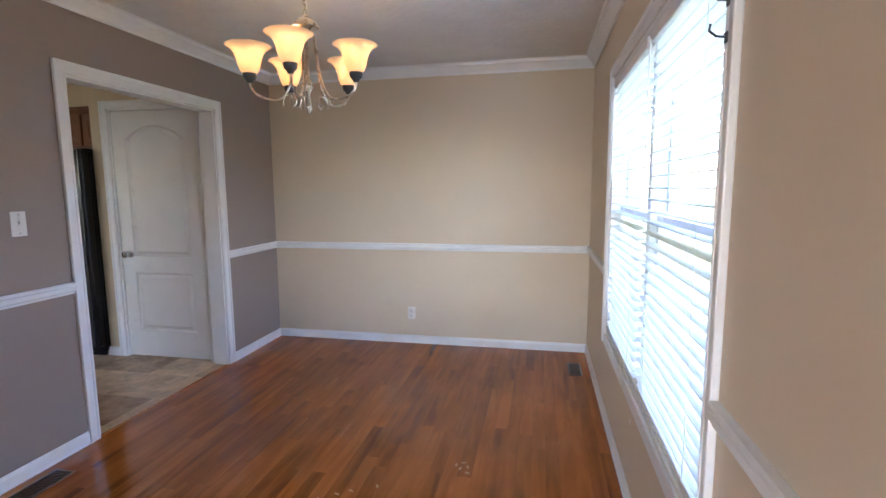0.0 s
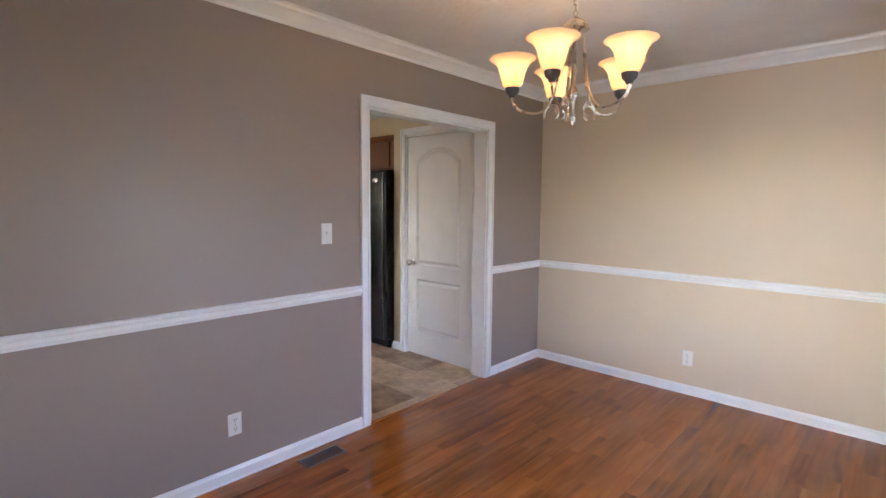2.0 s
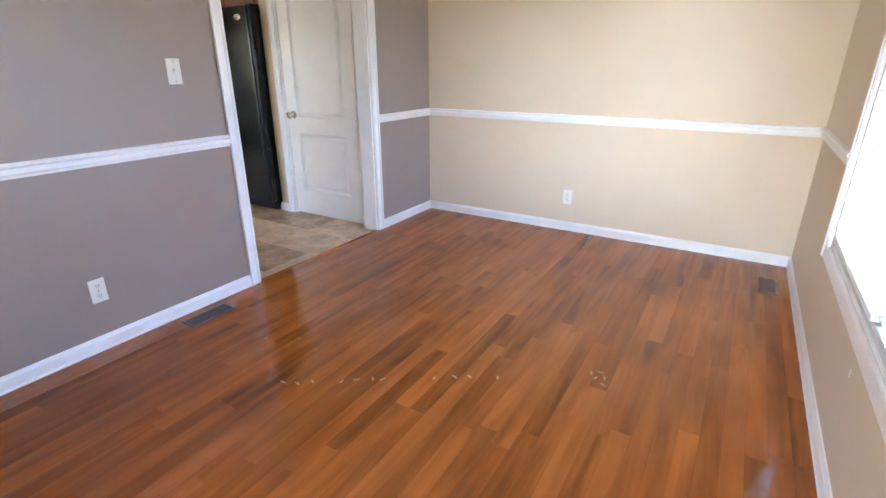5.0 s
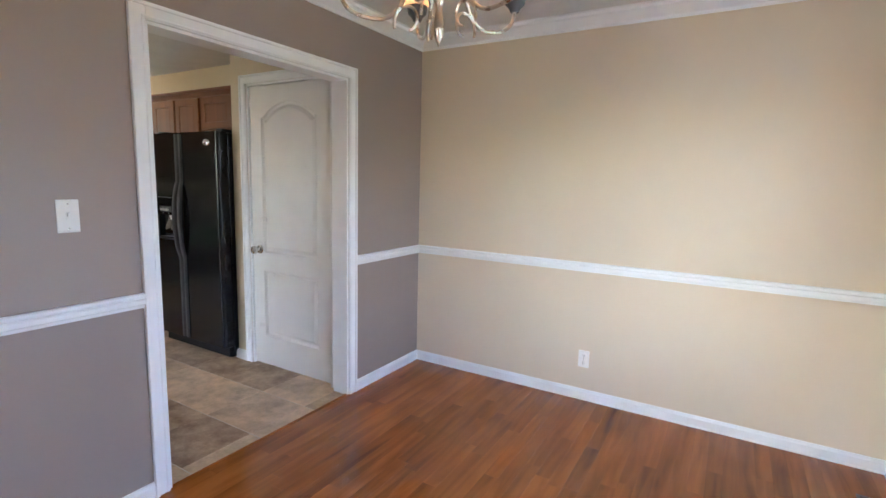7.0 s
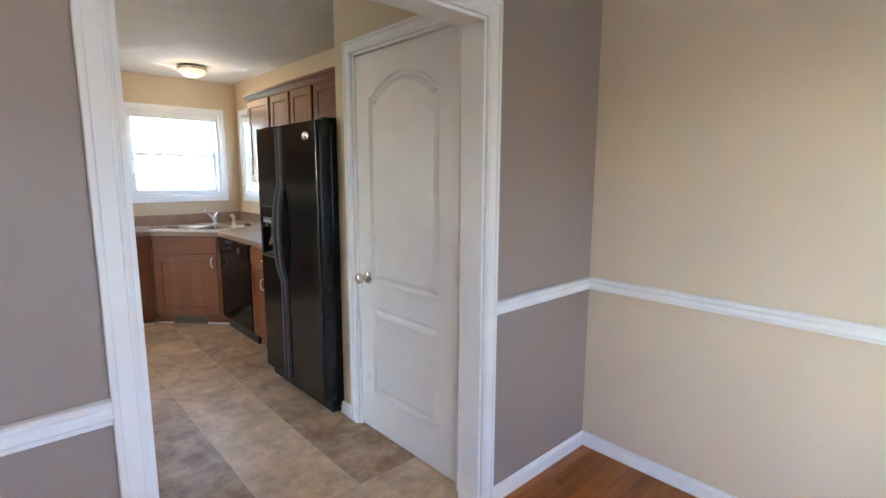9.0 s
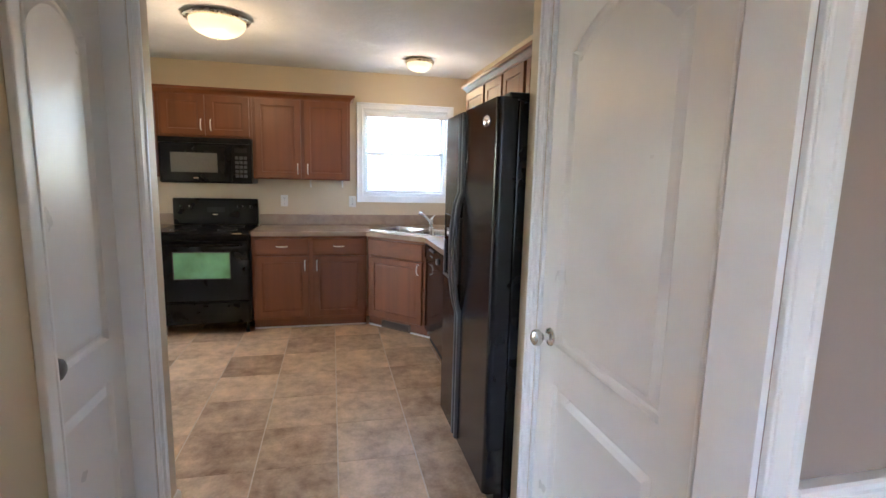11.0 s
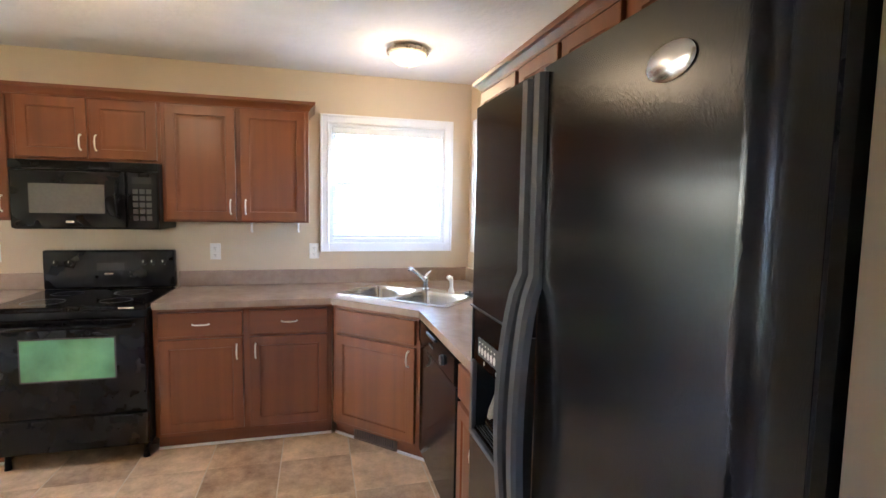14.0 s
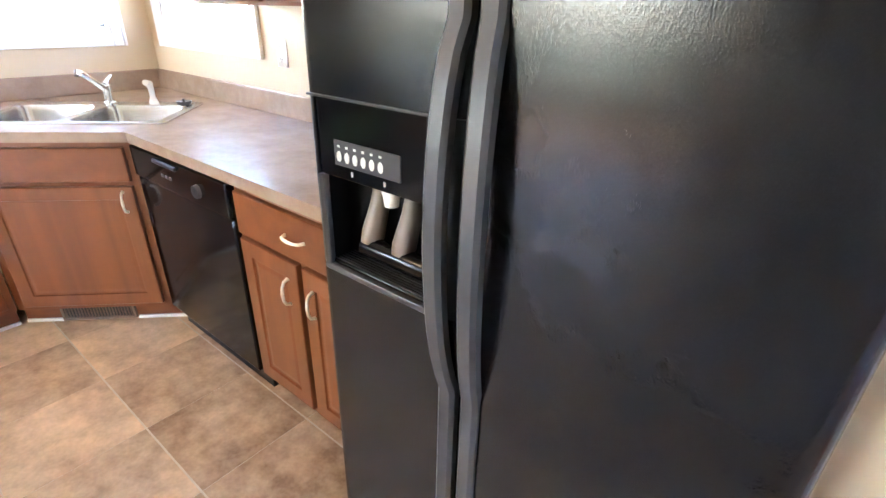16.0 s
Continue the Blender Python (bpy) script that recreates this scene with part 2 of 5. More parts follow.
# the green reflection in the oven window's film, put into the base colour
GREEN = paint("green_film_reflection", (0.17, 0.45, 0.26), 0.22, 0.3, 5.0)
SHADE = frosted("alabaster_glass", (0.84, 0.70, 0.52), (1.0, 0.56, 0.30), 0.010)
DOME = frosted("frosted_dome_glass", (0.95, 0.90, 0.78), (1.0, 0.76, 0.42), 0.05)
BULB = glow("lit_bulb", (1.0, 0.64, 0.34), 0.45)
SLOT = paint("dark_slot", (0.03, 0.028, 0.025), 0.6)
BROWNVENT = paint("brown_register_enamel", (0.16, 0.105, 0.075), 0.4, 0.1, 20)
GRASS = paint("dry_lawn", (0.10, 0.115, 0.045), 0.9, 0.4, 2.5, 0.5, 60, fine=0.5)
SIDING = paint("pale_siding", (0.60, 0.60, 0.58), 0.6, 0.05, 3)
SHINGLE = paint("grey_roof_shingle", (0.14, 0.13, 0.125), 0.85, 0.25, 12)
DECK = paint("weathered_deck_wood", (0.13, 0.14, 0.15), 0.7, 0.15, 9, 0.3, 60)
# boards paler than the railing: bluish daylight glare is put into the colour
DECK_DAYLIT = paint("daylit_deck_board", (0.24, 0.25, 0.27), 0.6, 0.15, 9, 0.3, 60)
LEAF = paint("leaf_green", (0.07, 0.10, 0.035), 0.7, 0.3, 4)
BARK = paint("grey_bark", (0.12, 0.095, 0.075), 0.9, 0.3, 14, 0.6, 40)
VAN = paint("silver_car_paint", (0.45, 0.46, 0.48), 0.25, 0.05, 4, coat=0.5)
RUBBER = paint("black_rubber", (0.02, 0.02, 0.02), 0.8, 0.2, 20)


# ---- builders ----
def mesh_of(name, bm, mat):
    me = bpy.data.meshes.new(name)
    bm.normal_update()
    bm.to_mesh(me)
    bm.free()
    me.materials.append(mat)
    return me


def part(name, bm, mat, parent=None, label="", m=None, smooth=False):
    me = mesh_of(name, bm, mat)
    if smooth:
        me.shade_smooth()
        me.set_sharp_from_angle(angle=radians(38))
    ob = new(name, me)
    if parent is not None:
        ob.parent = parent
    if m is not None:
        ob.matrix_basis = m
    if label:
        ob["label"] = label
    return ob


def thing(name, m, label, category, group="", kind=""):
    ob = new(name)
    ob.empty_display_size = 0.05
    ob.matrix_basis = m
    return tagged(ob, label, category, group, kind)


def setting(name, bm, mat, label="", category="", m=None, smooth=False):
    return tagged(part(name, bm, mat, None, "", m, smooth), label, category, "", "structure")


def box(x0, x1, y0, y1, z0, z1, bevel=0.0, bm=None, seg=2):
    bm = bm or bmesh.new()
    vs = [bm.verts.new((x, y, z)) for x in (x0, x1) for y in (y0, y1) for z in (z0, z1)]
    quads = ((0, 1, 3, 2), (4, 6, 7, 5), (0, 4, 5, 1), (2, 3, 7, 6), (0, 2, 6, 4), (1, 5, 7, 3))
    fs = [bm.faces.new([vs[i] for i in q]) for q in quads]
    if bevel:
        es = list({e for f in fs for e in f.edges})
        bmesh.ops.bevel(bm, geom=es, offset=bevel, segments=seg, profile=0.5, affect="EDGES")
    return bm


def lathe(profile, steps=24, bm=None, at=(0, 0, 0), m=None):
    """Turn a profile of (radius, height) round the z axis."""
    bm = bm or bmesh.new()
    rings = []
    for r, z in profile:
        if r < 1e-5:
            rings.append([bm.verts.new(Vector(at) + Vector((0, 0, z)))])
        else:
            rings.append([bm.verts.new(Vector(at) + Vector((r * math.cos(a), r * math.sin(a), z))) for a in (2 * math.pi * i / steps for i in range(steps))])
    for a, b in zip(rings, rings[1:]):
        for i in range(steps):
            j = (i + 1) % steps
            if len(a) == 1 and len(b) == 1:
                continue
            if len(a) == 1:
                bm.faces.new((a[0], b[j], b[i]))
            elif len(b) == 1:
                bm.faces.new((a[i], a[j], b[0]))
            else:
                bm.faces.new((a[i], a[j], b[j], b[i]))
    if m is not None:
        bm.transform(m)
    bmesh.ops.recalc_face_normals(bm, faces=bm.faces[:])
    return bm


def tube(points, radius, sides=8, bm=None, flat=1.0):
    """A round bar along a path; radius may be one for all or one each."""
    bm = bm or bmesh.new()
    pts = [Vector(p) for p in points]
    rad = radius if isinstance(radius, (list, tuple)) else [radius] * len(pts)
    up = Vector((0, 0, 1))
    rings = []
    for i, p in enumerate(pts):
        d = (pts[min(i + 1, len(pts) - 1)] - pts[max(i - 1, 0)]).normalized()
        if i == 0:
            side = d.cross(up if abs(d.dot(up)) < 0.9 else Vector((1, 0, 0))).normalized()
        side = (side - d * side.dot(d)).normalized()
        nrm = d.cross(side)
        rings.append([bm.verts.new(p + rad[i] * (math.cos(a) * side + flat * math.sin(a) * nrm)) for a in (2 * math.pi * k / sides for k in range(sides))])
    for a, b in zip(rings, rings[1:]):
        for k in range(sides):
            bm.faces.new((a[k], a[(k + 1) % sides], b[(k + 1) % sides], b[k]))
    bm.faces.new(rings[0])
    bm.faces.new(rings[-1])
    bmesh.ops.recalc_face_normals(bm, faces=bm.faces[:])
    return bm


def extrude_profile(profile, a, b, out, bm=None, cut0=0.0, cut1=0.0):
    """A moulding from a to b (on the wall's face). profile: (distance from wall, height). out: the way out of the wall.
    cut0, cut1: mitre slopes at the ends, 1 shortens towards the room, as in an inner corner."""
    bm = bm or bmesh.new()
    a, b, out = Vector(a), Vector(b), Vector(out)
    d = (b - a).normalized()
    r0 = [bm.verts.new(a + out * p + Vector((0, 0, h)) + d * p * cut0) for p, h in profile]
    r1 = [bm.verts.new(b + out * p + Vector((0, 0, h)) - d * p * cut1) for p, h in profile]
    n = len(profile)
    for i in range(n):
        j = (i + 1) % n
        bm.faces.new((r0[i], r0[j], r1[j], r1[i]))
    bm.faces.new(r0)
    bm.faces.new(r1)
    bmesh.ops.recalc_face_normals(bm, faces=bm.faces[:])
    return bm


def rect(x0, x1, z0, z1):
    return [(x0, z0), (x1, z0), (x1, z1), (x0, z1)]


def arched(x0, x1, z0, zs, rise, n=12):
    """A panel's outline with an eyebrow top on small shoulders."""
    s = (x1 - x0) * 0.04
    pts = [(x0, z0), (x1, z0), (x1, zs)]
    for i in range(n + 1):
        u = i / n
        x = x1 - s - (x1 - x0 - 2 * s) * u
        pts.append((x, zs + rise * math.sin(math.pi * u) ** 0.75))
    pts.append((x0, zs))
    return pts


def inset_of(pts, d):
    xs, zs = [p[0] for p in pts], [p[1] for p in pts]
    cx, cz = (min(xs) + max(xs)) / 2, (min(zs) + max(zs)) / 2
    fx, fz = 1 - 2 * d / (max(xs) - min(xs)), 1 - 2 * d / (max(zs) - min(zs))
    return [(cx + (x - cx) * fx, cz + (z - cz) * fz) for x, z in pts]


def panelled(w, h, t, panels, steps=((0.0, 0.0), (0.008, 0.009), (0.022, 0.009), (0.045, 0.002)), edge=0.003, both=False, fill=True):
    """A leaf of w by h by t facing -y, its front stepped in at each panel. steps: (inset, depth)."""
    bm = bmesh.new()
    for side in ((0, 1) if both else (0,)):
        y0, s = (0.0, 1.0) if side == 0 else (t, -1.0)
        loops = [rect(edge, w - edge, edge, h - edge), *panels]
        edges, rings = [], []
        for lp in loops:
            vs = [bm.verts.new((x, y0, z)) for x, z in lp]
            rings.append(vs)
            edges += [bm.edges.new((vs[i], vs[(i + 1) % len(vs)])) for i in range(len(vs))]
        bmesh.ops.triangle_fill(bm, edges=edges, use_beauty=True)
        for vs, lp in zip(rings[1:], panels):
            last = vs
            for d, depth in steps[1:] if steps[0] == (0.0, 0.0) else steps:
                ring = [bm.verts.new((x, y0 + s * depth, z)) for x, z in inset_of(lp, d)]
                for i in range(len(ring)):
                    j = (i + 1) % len(ring)
                    bm.faces.new((last[i], last[j], ring[j], ring[i]))
                last = ring
            if fill:
                bm.faces.new(last)
        if side == 0:
            front = rings[0]
        else:
            back = rings[0]
    o = [(0, 0), (w, 0), (w, h), (0, h)]
    r1 = [bm.verts.new((x, edge, z)) for x, z in o]
    r2 = [bm.verts.new((x, t - edge if both else t, z)) for x, z in o]
    for i in range(4):
        j = (i + 1) % 4
        bm.faces.new((front[i], front[j], r1[j], r1[i]))
        bm.faces.new((r1[i], r1[j], r2[j], r2[i]))
        if both:
            bm.faces.new((r2[i], r2[j], back[j], back[i]))
    if not both:
        bm.faces.new(r2)
    bmesh.ops.recalc_face_normals(bm, faces=bm.faces[:])
    return bm


def slab(loops, z0, z1):
    """A flat slab between two heights from an outline and holes in it."""
    bm = bmesh.new()
    edges = []
    for lp in loops:
        vs = [bm.verts.new((x, y, z1)) for x, y in lp]
        edges += [bm.edges.new((vs[i], vs[(i + 1) % len(vs)])) for i in range(len(vs))]
    bmesh.ops.triangle_fill(bm, edges=edges, use_beauty=True)
    ex = bmesh.ops.extrude_face_region(bm, geom=bm.faces[:])
    bmesh.ops.translate(bm, verts=[v for v in ex["geom"] if isinstance(v, bmesh.types.BMVert)], vec=(0, 0, z0 - z1))
    bmesh.ops.recalc_face_normals(bm, faces=bm.faces[:])
    return bm


def wall_with_holes(axis, face, back, a0, a1, z0, z1, holes=()):
    """A wall whose faces lie at face and back along axis 'x' or 'y', from a0 to a1, with holes (b0, b1, h0, h1) through it."""
    bm = bmesh.new()
    cuts = sorted({a0, a1, *[v for h in holes for v in h[:2]]})
    f0, f1 = min(face, back), max(face, back)
    for u0, u1 in zip(cuts, cuts[1:]):
        spans, z = [], z0
        for h in sorted([h for h in holes if h[0] <= u0 + 1e-6 and h[1] >= u1 - 1e-6], key=lambda h: h[2]):
            if h[2] > z:
                spans.append((z, h[2]))
            z = h[3]
        if z < z1:
            spans.append((z, z1))
        for s0, s1 in spans:
            if axis == "x":
                box(f0, f1, u0, u1, s0, s1, bm=bm)
            else:
                box(u0, u1, f0, f1, s0, s1, bm=bm)
    bmesh.ops.remove_doubles(bm, verts=bm.verts[:], dist=1e-5)
    bad = [f for f in bm.faces if sum(1 for g in bm.faces if g is not f and (g.calc_center_median() - f.calc_center_median()).length < 1e-4) > 0]
    bmesh.ops.delete(bm, geom=bad, context="FACES_ONLY")
    bmesh.ops.recalc_face_normals(bm, faces=bm.faces[:])
    return bm


# ---- large structure ----
T = 0.12
OP0, OP1, OPH = 2.205, 3.398, 2.015           # opening from dining to hall
FIX = -3.560                               # end of the pantry wall

setting("wall_west", wall_with_holes("x", W, W - 0.06, S, B, 0, CEIL, [(OP0, OP1, 0, OPH)]), TAUPE, "taupe painted dining room wall with cased opening", "wall")
setting("wall_hall_east", wall_with_holes("x", W - 0.06, W - T, HS - T, B, 0, CEIL, [(OP0, OP1, 0, OPH)]), CREAM, "cream painted wall round the cased opening", "wall")
setting("wall_north", box(W - T, R + T, B, B + T, 0, CEIL), BEIGE, "plain beige painted dining room wall", "wall")
wall_east = setting("wall_east", wall_with_holes("x", R, R + T, S - T, B, 0, CEIL, [(1.235, 3.04, 0.52, 2.03)]), BEIGE, "beige painted wall with a double window", "wall")
setting("wall_south", wall_with_holes("y", S, S - T, W - T, R, 0, CEIL, [(-1.15, 0.36, 0, 2.1)]), TAUPE, "taupe painted wall beside a wide opening", "wall")
setting("wall_front_room_west", box(W - T, W, -4.0, S - T, 0, CEIL), BEIGE, "plain beige wall", "wall")
setting("wall_front_room_east", box(R, R + T, -4.0, S - T, 0, CEIL), BEIGE, "plain beige wall", "wall")
setting("wall_front_room_south", wall_with_holes("y", -4.0, -4.0 - T, W - T, R + T, 0, CEIL, [(-2.1, 0.1, 0.45, 2.08)]), BEIGE, "unseen beige front room wall with an added double window", "wall")
setting("wall_pantry", wall_with_holes("y", HN, HN + T, FIX, W - T, 0, CEIL, [(-3.390, -2.575, 0, 2.06)]), CREAM, "cream painted hall wall round the pantry door", "wall")
setting("wall_pantry_side", box(FIX, FIX + T, HN + T, N, 0, CEIL), CREAM, "cream wall beside the refrigerator", "wall")
setting("wall_pantry_back", box(FIX + T, W - T, N - 0.03, N + T, 0, CEIL), CREAM, "plain cream closet wall", "wall")
setting("wall_hall_south", wall_with_holes("y", HS, HS - T, -3.88, W - T, 0, CEIL, [(-3.68, -3.07, 0, 2.05)]), CREAM, "cream painted hall wall with closet", "wall")
setting("wall_closet_side", box(-3.88, -3.76, -2.5, HS - T, 0, CEIL), CREAM, "plain cream wall facing the kitchen", "wall")
setting("wall_kitchen_north", wall_with_holes("y", N, N + T, K - T, FIX, 0, CEIL, [(-6.72, -5.84, 1.21, 2.08)]), CREAM, "cream painted kitchen wall with a window", "wall")
setting("wall_kitchen_west", wall_with_holes("x", K, K - T, 0.37, N, 0, CEIL, [(3.02, 3.89, 1.21, 2.08)]), CREAM, "cream painted kitchen wall with a window", "wall")
setting("wall_nook_side", box(NK - T, K - T, 0.37, 0.49, 0, CEIL), CREAM, "short cream return wall", "wall")
setting("wall_nook_west", wall_with_holes("x", NK, NK - T, -2.5, 0.37, 0, CEIL, [(-0.985, -0.045, 0, 2.06)]), CREAM, "cream painted wall with glazed patio door", "wall")
setting("wall_nook_south", wall_with_holes("y", -2.5, -2.5 - T, NK - T, -3.88, 0, CEIL, [(-7.12, -5.62, 0.45, 2.08)]), CREAM, "cream painted wall with a double window", "wall")

cb = box(W - T, R + T, -4.12, B + T, CEIL, CEIL + 0.1)
box(NK - T, W - T, -2.62, N + T, CEIL, CEIL + 0.1, bm=cb)
setting("ceiling", cb, CEILING, "white ceiling with a stippled texture", "ceiling")

BASE = [(0, 0), (0.016, 0), (0.016, 0.012), (0.013, 0.016), (0.013, 0.060), (0.009, 0.068), (0.006, 0.078), (0, 0.078)]
RAIL = [(0, 0.862), (0.012, 0.862), (0.014, 0.874), (0.022, 0.880), (0.022, 0.896), (0.016, 0.902), (0.027, 0.908), (0.027, 0.918), (0.022, 0.923), (0, 0.923)]
CROWN = [(0, 2.352), (0.010, 2.352), (0.012, 2.368), (0.024, 2.380), (0.050, 2.408), (0.062, 2.416), (0.066, 2.432), (0.076, 2.436), (0.076, CEIL - 0.001), (0, CEIL - 0.001)]


def run(name, profile, a, b, out, label, c0=0.0, c1=0.0):
    setting(name, extrude_profile(profile, (*a, 0), (*b, 0), (*out, 0), cut0=c0, cut1=c1), WHITE, label, "trim")


for nm, pf, lab in (("baseboard", BASE, "white painted wooden baseboard"), ("chair_rail", RAIL, "white moulded wooden chair rail")):
    run(nm, pf, (W, S), (W, OP0 - 0.065), (1, 0), lab, 1, 0)
    run(nm, pf, (W, OP1 + 0.065), (W, B), (1, 0), lab, 0, 1)
    run(nm, pf, (W, B), (R, B), (0, -1), lab, 1, 1)
    run(nm, pf, (W, S), (-1.22, S), (0, 1), lab, 1, 0)
run("baseboard", BASE, (R, B), (R, S), (-1, 0), "white painted wooden baseboard", 1, 0)
run("chair_rail", RAIL, (R, B), (R, 3.104), (-1, 0), "white moulded wooden chair rail", 1, 0)
run("chair_rail", RAIL, (R, 1.172), (R, S), (-1, 0), "white moulded wooden chair rail")
run("crown_molding", CROWN, (W, S), (W, B), (1, 0), "white crown moulding", 1, 1)
run("crown_molding", CROWN, (W, B), (R, B), (0, -1), "white crown moulding", 1, 1)
run("crown_molding", CROWN, (R, B), (R, S), (-1, 0), "white crown moulding", 1, 1)
run("crown_molding", CROWN, (R, S), (W, S), (0, 1), "white crown moulding", 1, 1)
run("baseboard", BASE, (FIX, HN), (-3.452, HN), (0, -1), "white painted wooden baseboard", -1, 0)
run("baseboard", BASE, (-3.88, HS), (-3.75, HS), (0, 1), "white painted wooden baseboard", -1, 0)
run("baseboard", BASE, (-3.88, -2.5), (-3.88, HS), (-1, 0), "white painted wooden baseboard", 0, -1)
run("baseboard", BASE, (-3.0, HS), (W - T, HS), (0, 1), "white painted wooden baseboard")
run("baseboard", BASE, (NK, 0.37), (NK, 0.02), (1, 0), "white painted wooden baseboard")
run("baseboard", BASE, (NK, 0.37), (K, 0.37), (0, -1), "white painted wooden baseboard")


def casing(name, m, w, h, wide=0.065, sill=False, floor=True, label="white moulded door casing"):
    """Casing round a hole w by h; local x along the wall, -y into the room, origin at the hole's lower corner."""
    bm = bmesh.new()
    lo = 0.0 if floor else -wide
    for x0, x1, z0, z1 in ((-wide, 0, lo, h + wide), (w, w + wide, lo, h + wide), (0, w, h, h + wide)) + (() if floor else ((0, w, -wide, 0),)):
        box(x0, x1, -0.014, 0.0, z0, z1, 0.003, bm)
    e = 0.016
    for x0, x1, z0, z1 in ((-wide - 0.001, -wide + e, lo, h + wide + 0.001), (w + wide - e, w + wide + 0.001, lo, h + wide + 0.001), (-wide + e, w + wide - e, h + wide - e, h + wide + 0.001)):
        box(x0, x1, -0.021, -0.0005, z0, z1, 0.004, bm)
    i = 0.010
    for x0, x1, z0, z1 in ((-i - 0.006, -0.006, 0, h + 0.006), (w + 0.006, w + i + 0.006, 0, h + 0.006), (-i - 0.006, w + i + 0.006, h + 0.006, h + i + 0.006)):
        box(x0, x1, -0.018, -0.0005, z0, z1, 0.003, bm)
    return setting(name, bm, WHITE, label, "trim", m)


def jamb(m, w, h, depth, label="white painted jamb lining the opening"):
    bm = box(-0.002, 0.014, 0.0005, depth - 0.0005, 0, h + 0.002)
    box(w - 0.014, w + 0.002, 0.0005, depth - 0.0005, 0, h + 0.002, bm=bm)
    box(0.014, w - 0.014, 0.0005, depth - 0.0005, h - 0.014, h + 0.002, bm=bm)
    return setting("trim", bm, WHITE, label, "trim", m)


EAST, NORTH, SOUTH, DIAG = 90, 0, 180, 45   # turn of a thing that faces east, south, north, south-east
casing("trim", pose(W, OP0, 0, 0, 0, 90), OP1 - OP0, OPH)
jamb(pose(W, OP0, 0, 0, 0, 90), OP1 - OP0, OPH, T)
casing("trim", pose(W - T, OP1, 0, 0, 0, -90), OP1 - OP0, OPH)
casing("trim", pose(-3.390, HN, 0), 0.815, 2.06, 0.060)
jamb(pose(-3.390, HN, 0), 0.815, 2.06, T)
casing("trim", pose(-3.07, HS, 0, 0, 0, 180), 0.61, 2.05, 0.068)
jamb(pose(-3.07, HS, 0, 0, 0, 180), 0.61, 2.05, T)
casing("trim", pose(NK, -0.985, 0, 0, 0, 90), 0.94, 2.06)
jamb(pose(NK, -0.985, 0, 0, 0, 90), 0.94, 2.06, T)

part("paint_chip", box(R - 0.0012, R + 0.001, 2.176, 2.190, 0.360, 0.388), WHITE, wall_east)

# ---- doors ----
UP0, LP1 = 0.852, 0.718                     # bottom of the upper and top of the lower door panels
DOORSTEPS = ((0.0, 0.0), (0.004, 0.006), (0.012, 0.013), (0.022, 0.014), (0.030, 0.009), (0.046, 0.002), (0.050, 0.0022))


def round_knob(parent, x, y, z, material=STEEL):
    knob = part("door_knob", lathe([(0.0, 0.0), (0.031, 0.0), (0.033, 0.004), (0.029, 0.009), (0.013, 0.012), (0.011, 0.030), (0.018, 0.036), (0.027, 0.044), (0.029, 0.054), (0.026, 0.064), (0.015, 0.071), (0, 0.072)], 24), material, parent, "satin nickel knob", pose(x, y, z, 90), True)
    return knob


door = thing("door_1", pose(-3.375, HN + 0.012, 0.012), "closed white two-panel arched pantry door", "door", kind="structure")
part("leaf", panelled(0.785, 2.03, 0.035, [arched(0.118, 0.664, UP0, 1.812, 0.10), rect(0.118, 0.664, 0.222, LP1)], DOORSTEPS), DOORWHITE, door)
round_knob(door, 0.082, 0.0, 0.872)
for z in (0.24, 1.02, 1.80):
    hb = tube([(0.794, -0.007, z - 0.045), (0.794, -0.007, z + 0.045)], 0.006, 8)
    box(0.782, 0.794, -0.0025, 0.0, z - 0.045, z + 0.045, bm=hb)
    part("hinge", hb, GREYTRIM, door, "dark metal hinge")

closet = thing("door_2", pose(-3.075, HS - 0.075, 0.012, 0, 0, 180), "closed narrow white two-panel arched closet door", "door", kind="structure")
part("leaf", panelled(0.60, 2.02, 0.035, [arched(0.12, 0.48, UP0, 1.812, 0.08), rect(0.12, 0.48, 0.222, LP1)], DOORSTEPS), DOORWHITE, closet)
round_knob(closet, 0.055, 0.0, 0.913, GREYTRIM)

patio = thing("door_3", pose(NK - 0.03, -0.97, 0.015, 0, 0, 90), "white patio door with a gridded glass pane", "door", kind="structure")
part("leaf", panelled(0.91, 2.03, 0.044, [rect(0.12, 0.79, 0.25, 1.83)], ((0.0, 0.0), (0.012, 0.008), (0.012, 0.0215)), both=True, fill=False), DOORWHITE, patio)
for i in range(1, 3):
    part("muntin", box(0.132 + 0.646 * i / 3 - 0.008, 0.132 + 0.646 * i / 3 + 0.008, 0.014, 0.030, 0.262, 1.818), VINYLW, patio)
for i in range(1, 5):
    part("muntin", box(0.132, 0.778, 0.0145, 0.0295, 0.262 + 1.556 * i / 5 - 0.008, 0.262 + 1.556 * i / 5 + 0.008), VINYLW, patio)
pane = part("pane", box(0.130, 0.780, 0.020, 0.024, 0.260, 1.820), GLASS, patio)
pane.visible_shadow = False
round_knob(patio, 0.85, 0.0, 0.91, NICKEL)
part("deadbolt", lathe([(0, 0), (0.028, 0), (0.028, 0.010), (0.020, 0.014), (0, 0.015)], 20), NICKEL, patio, "round brass-toned deadbolt", pose(0.85, 0, 1.05, 90), True)
part("threshold", box(-0.01, 0.92, -0.05, 0.08, -0.014, 0.0), STEEL, patio, "metal threshold")

# ---- windows and blinds ----


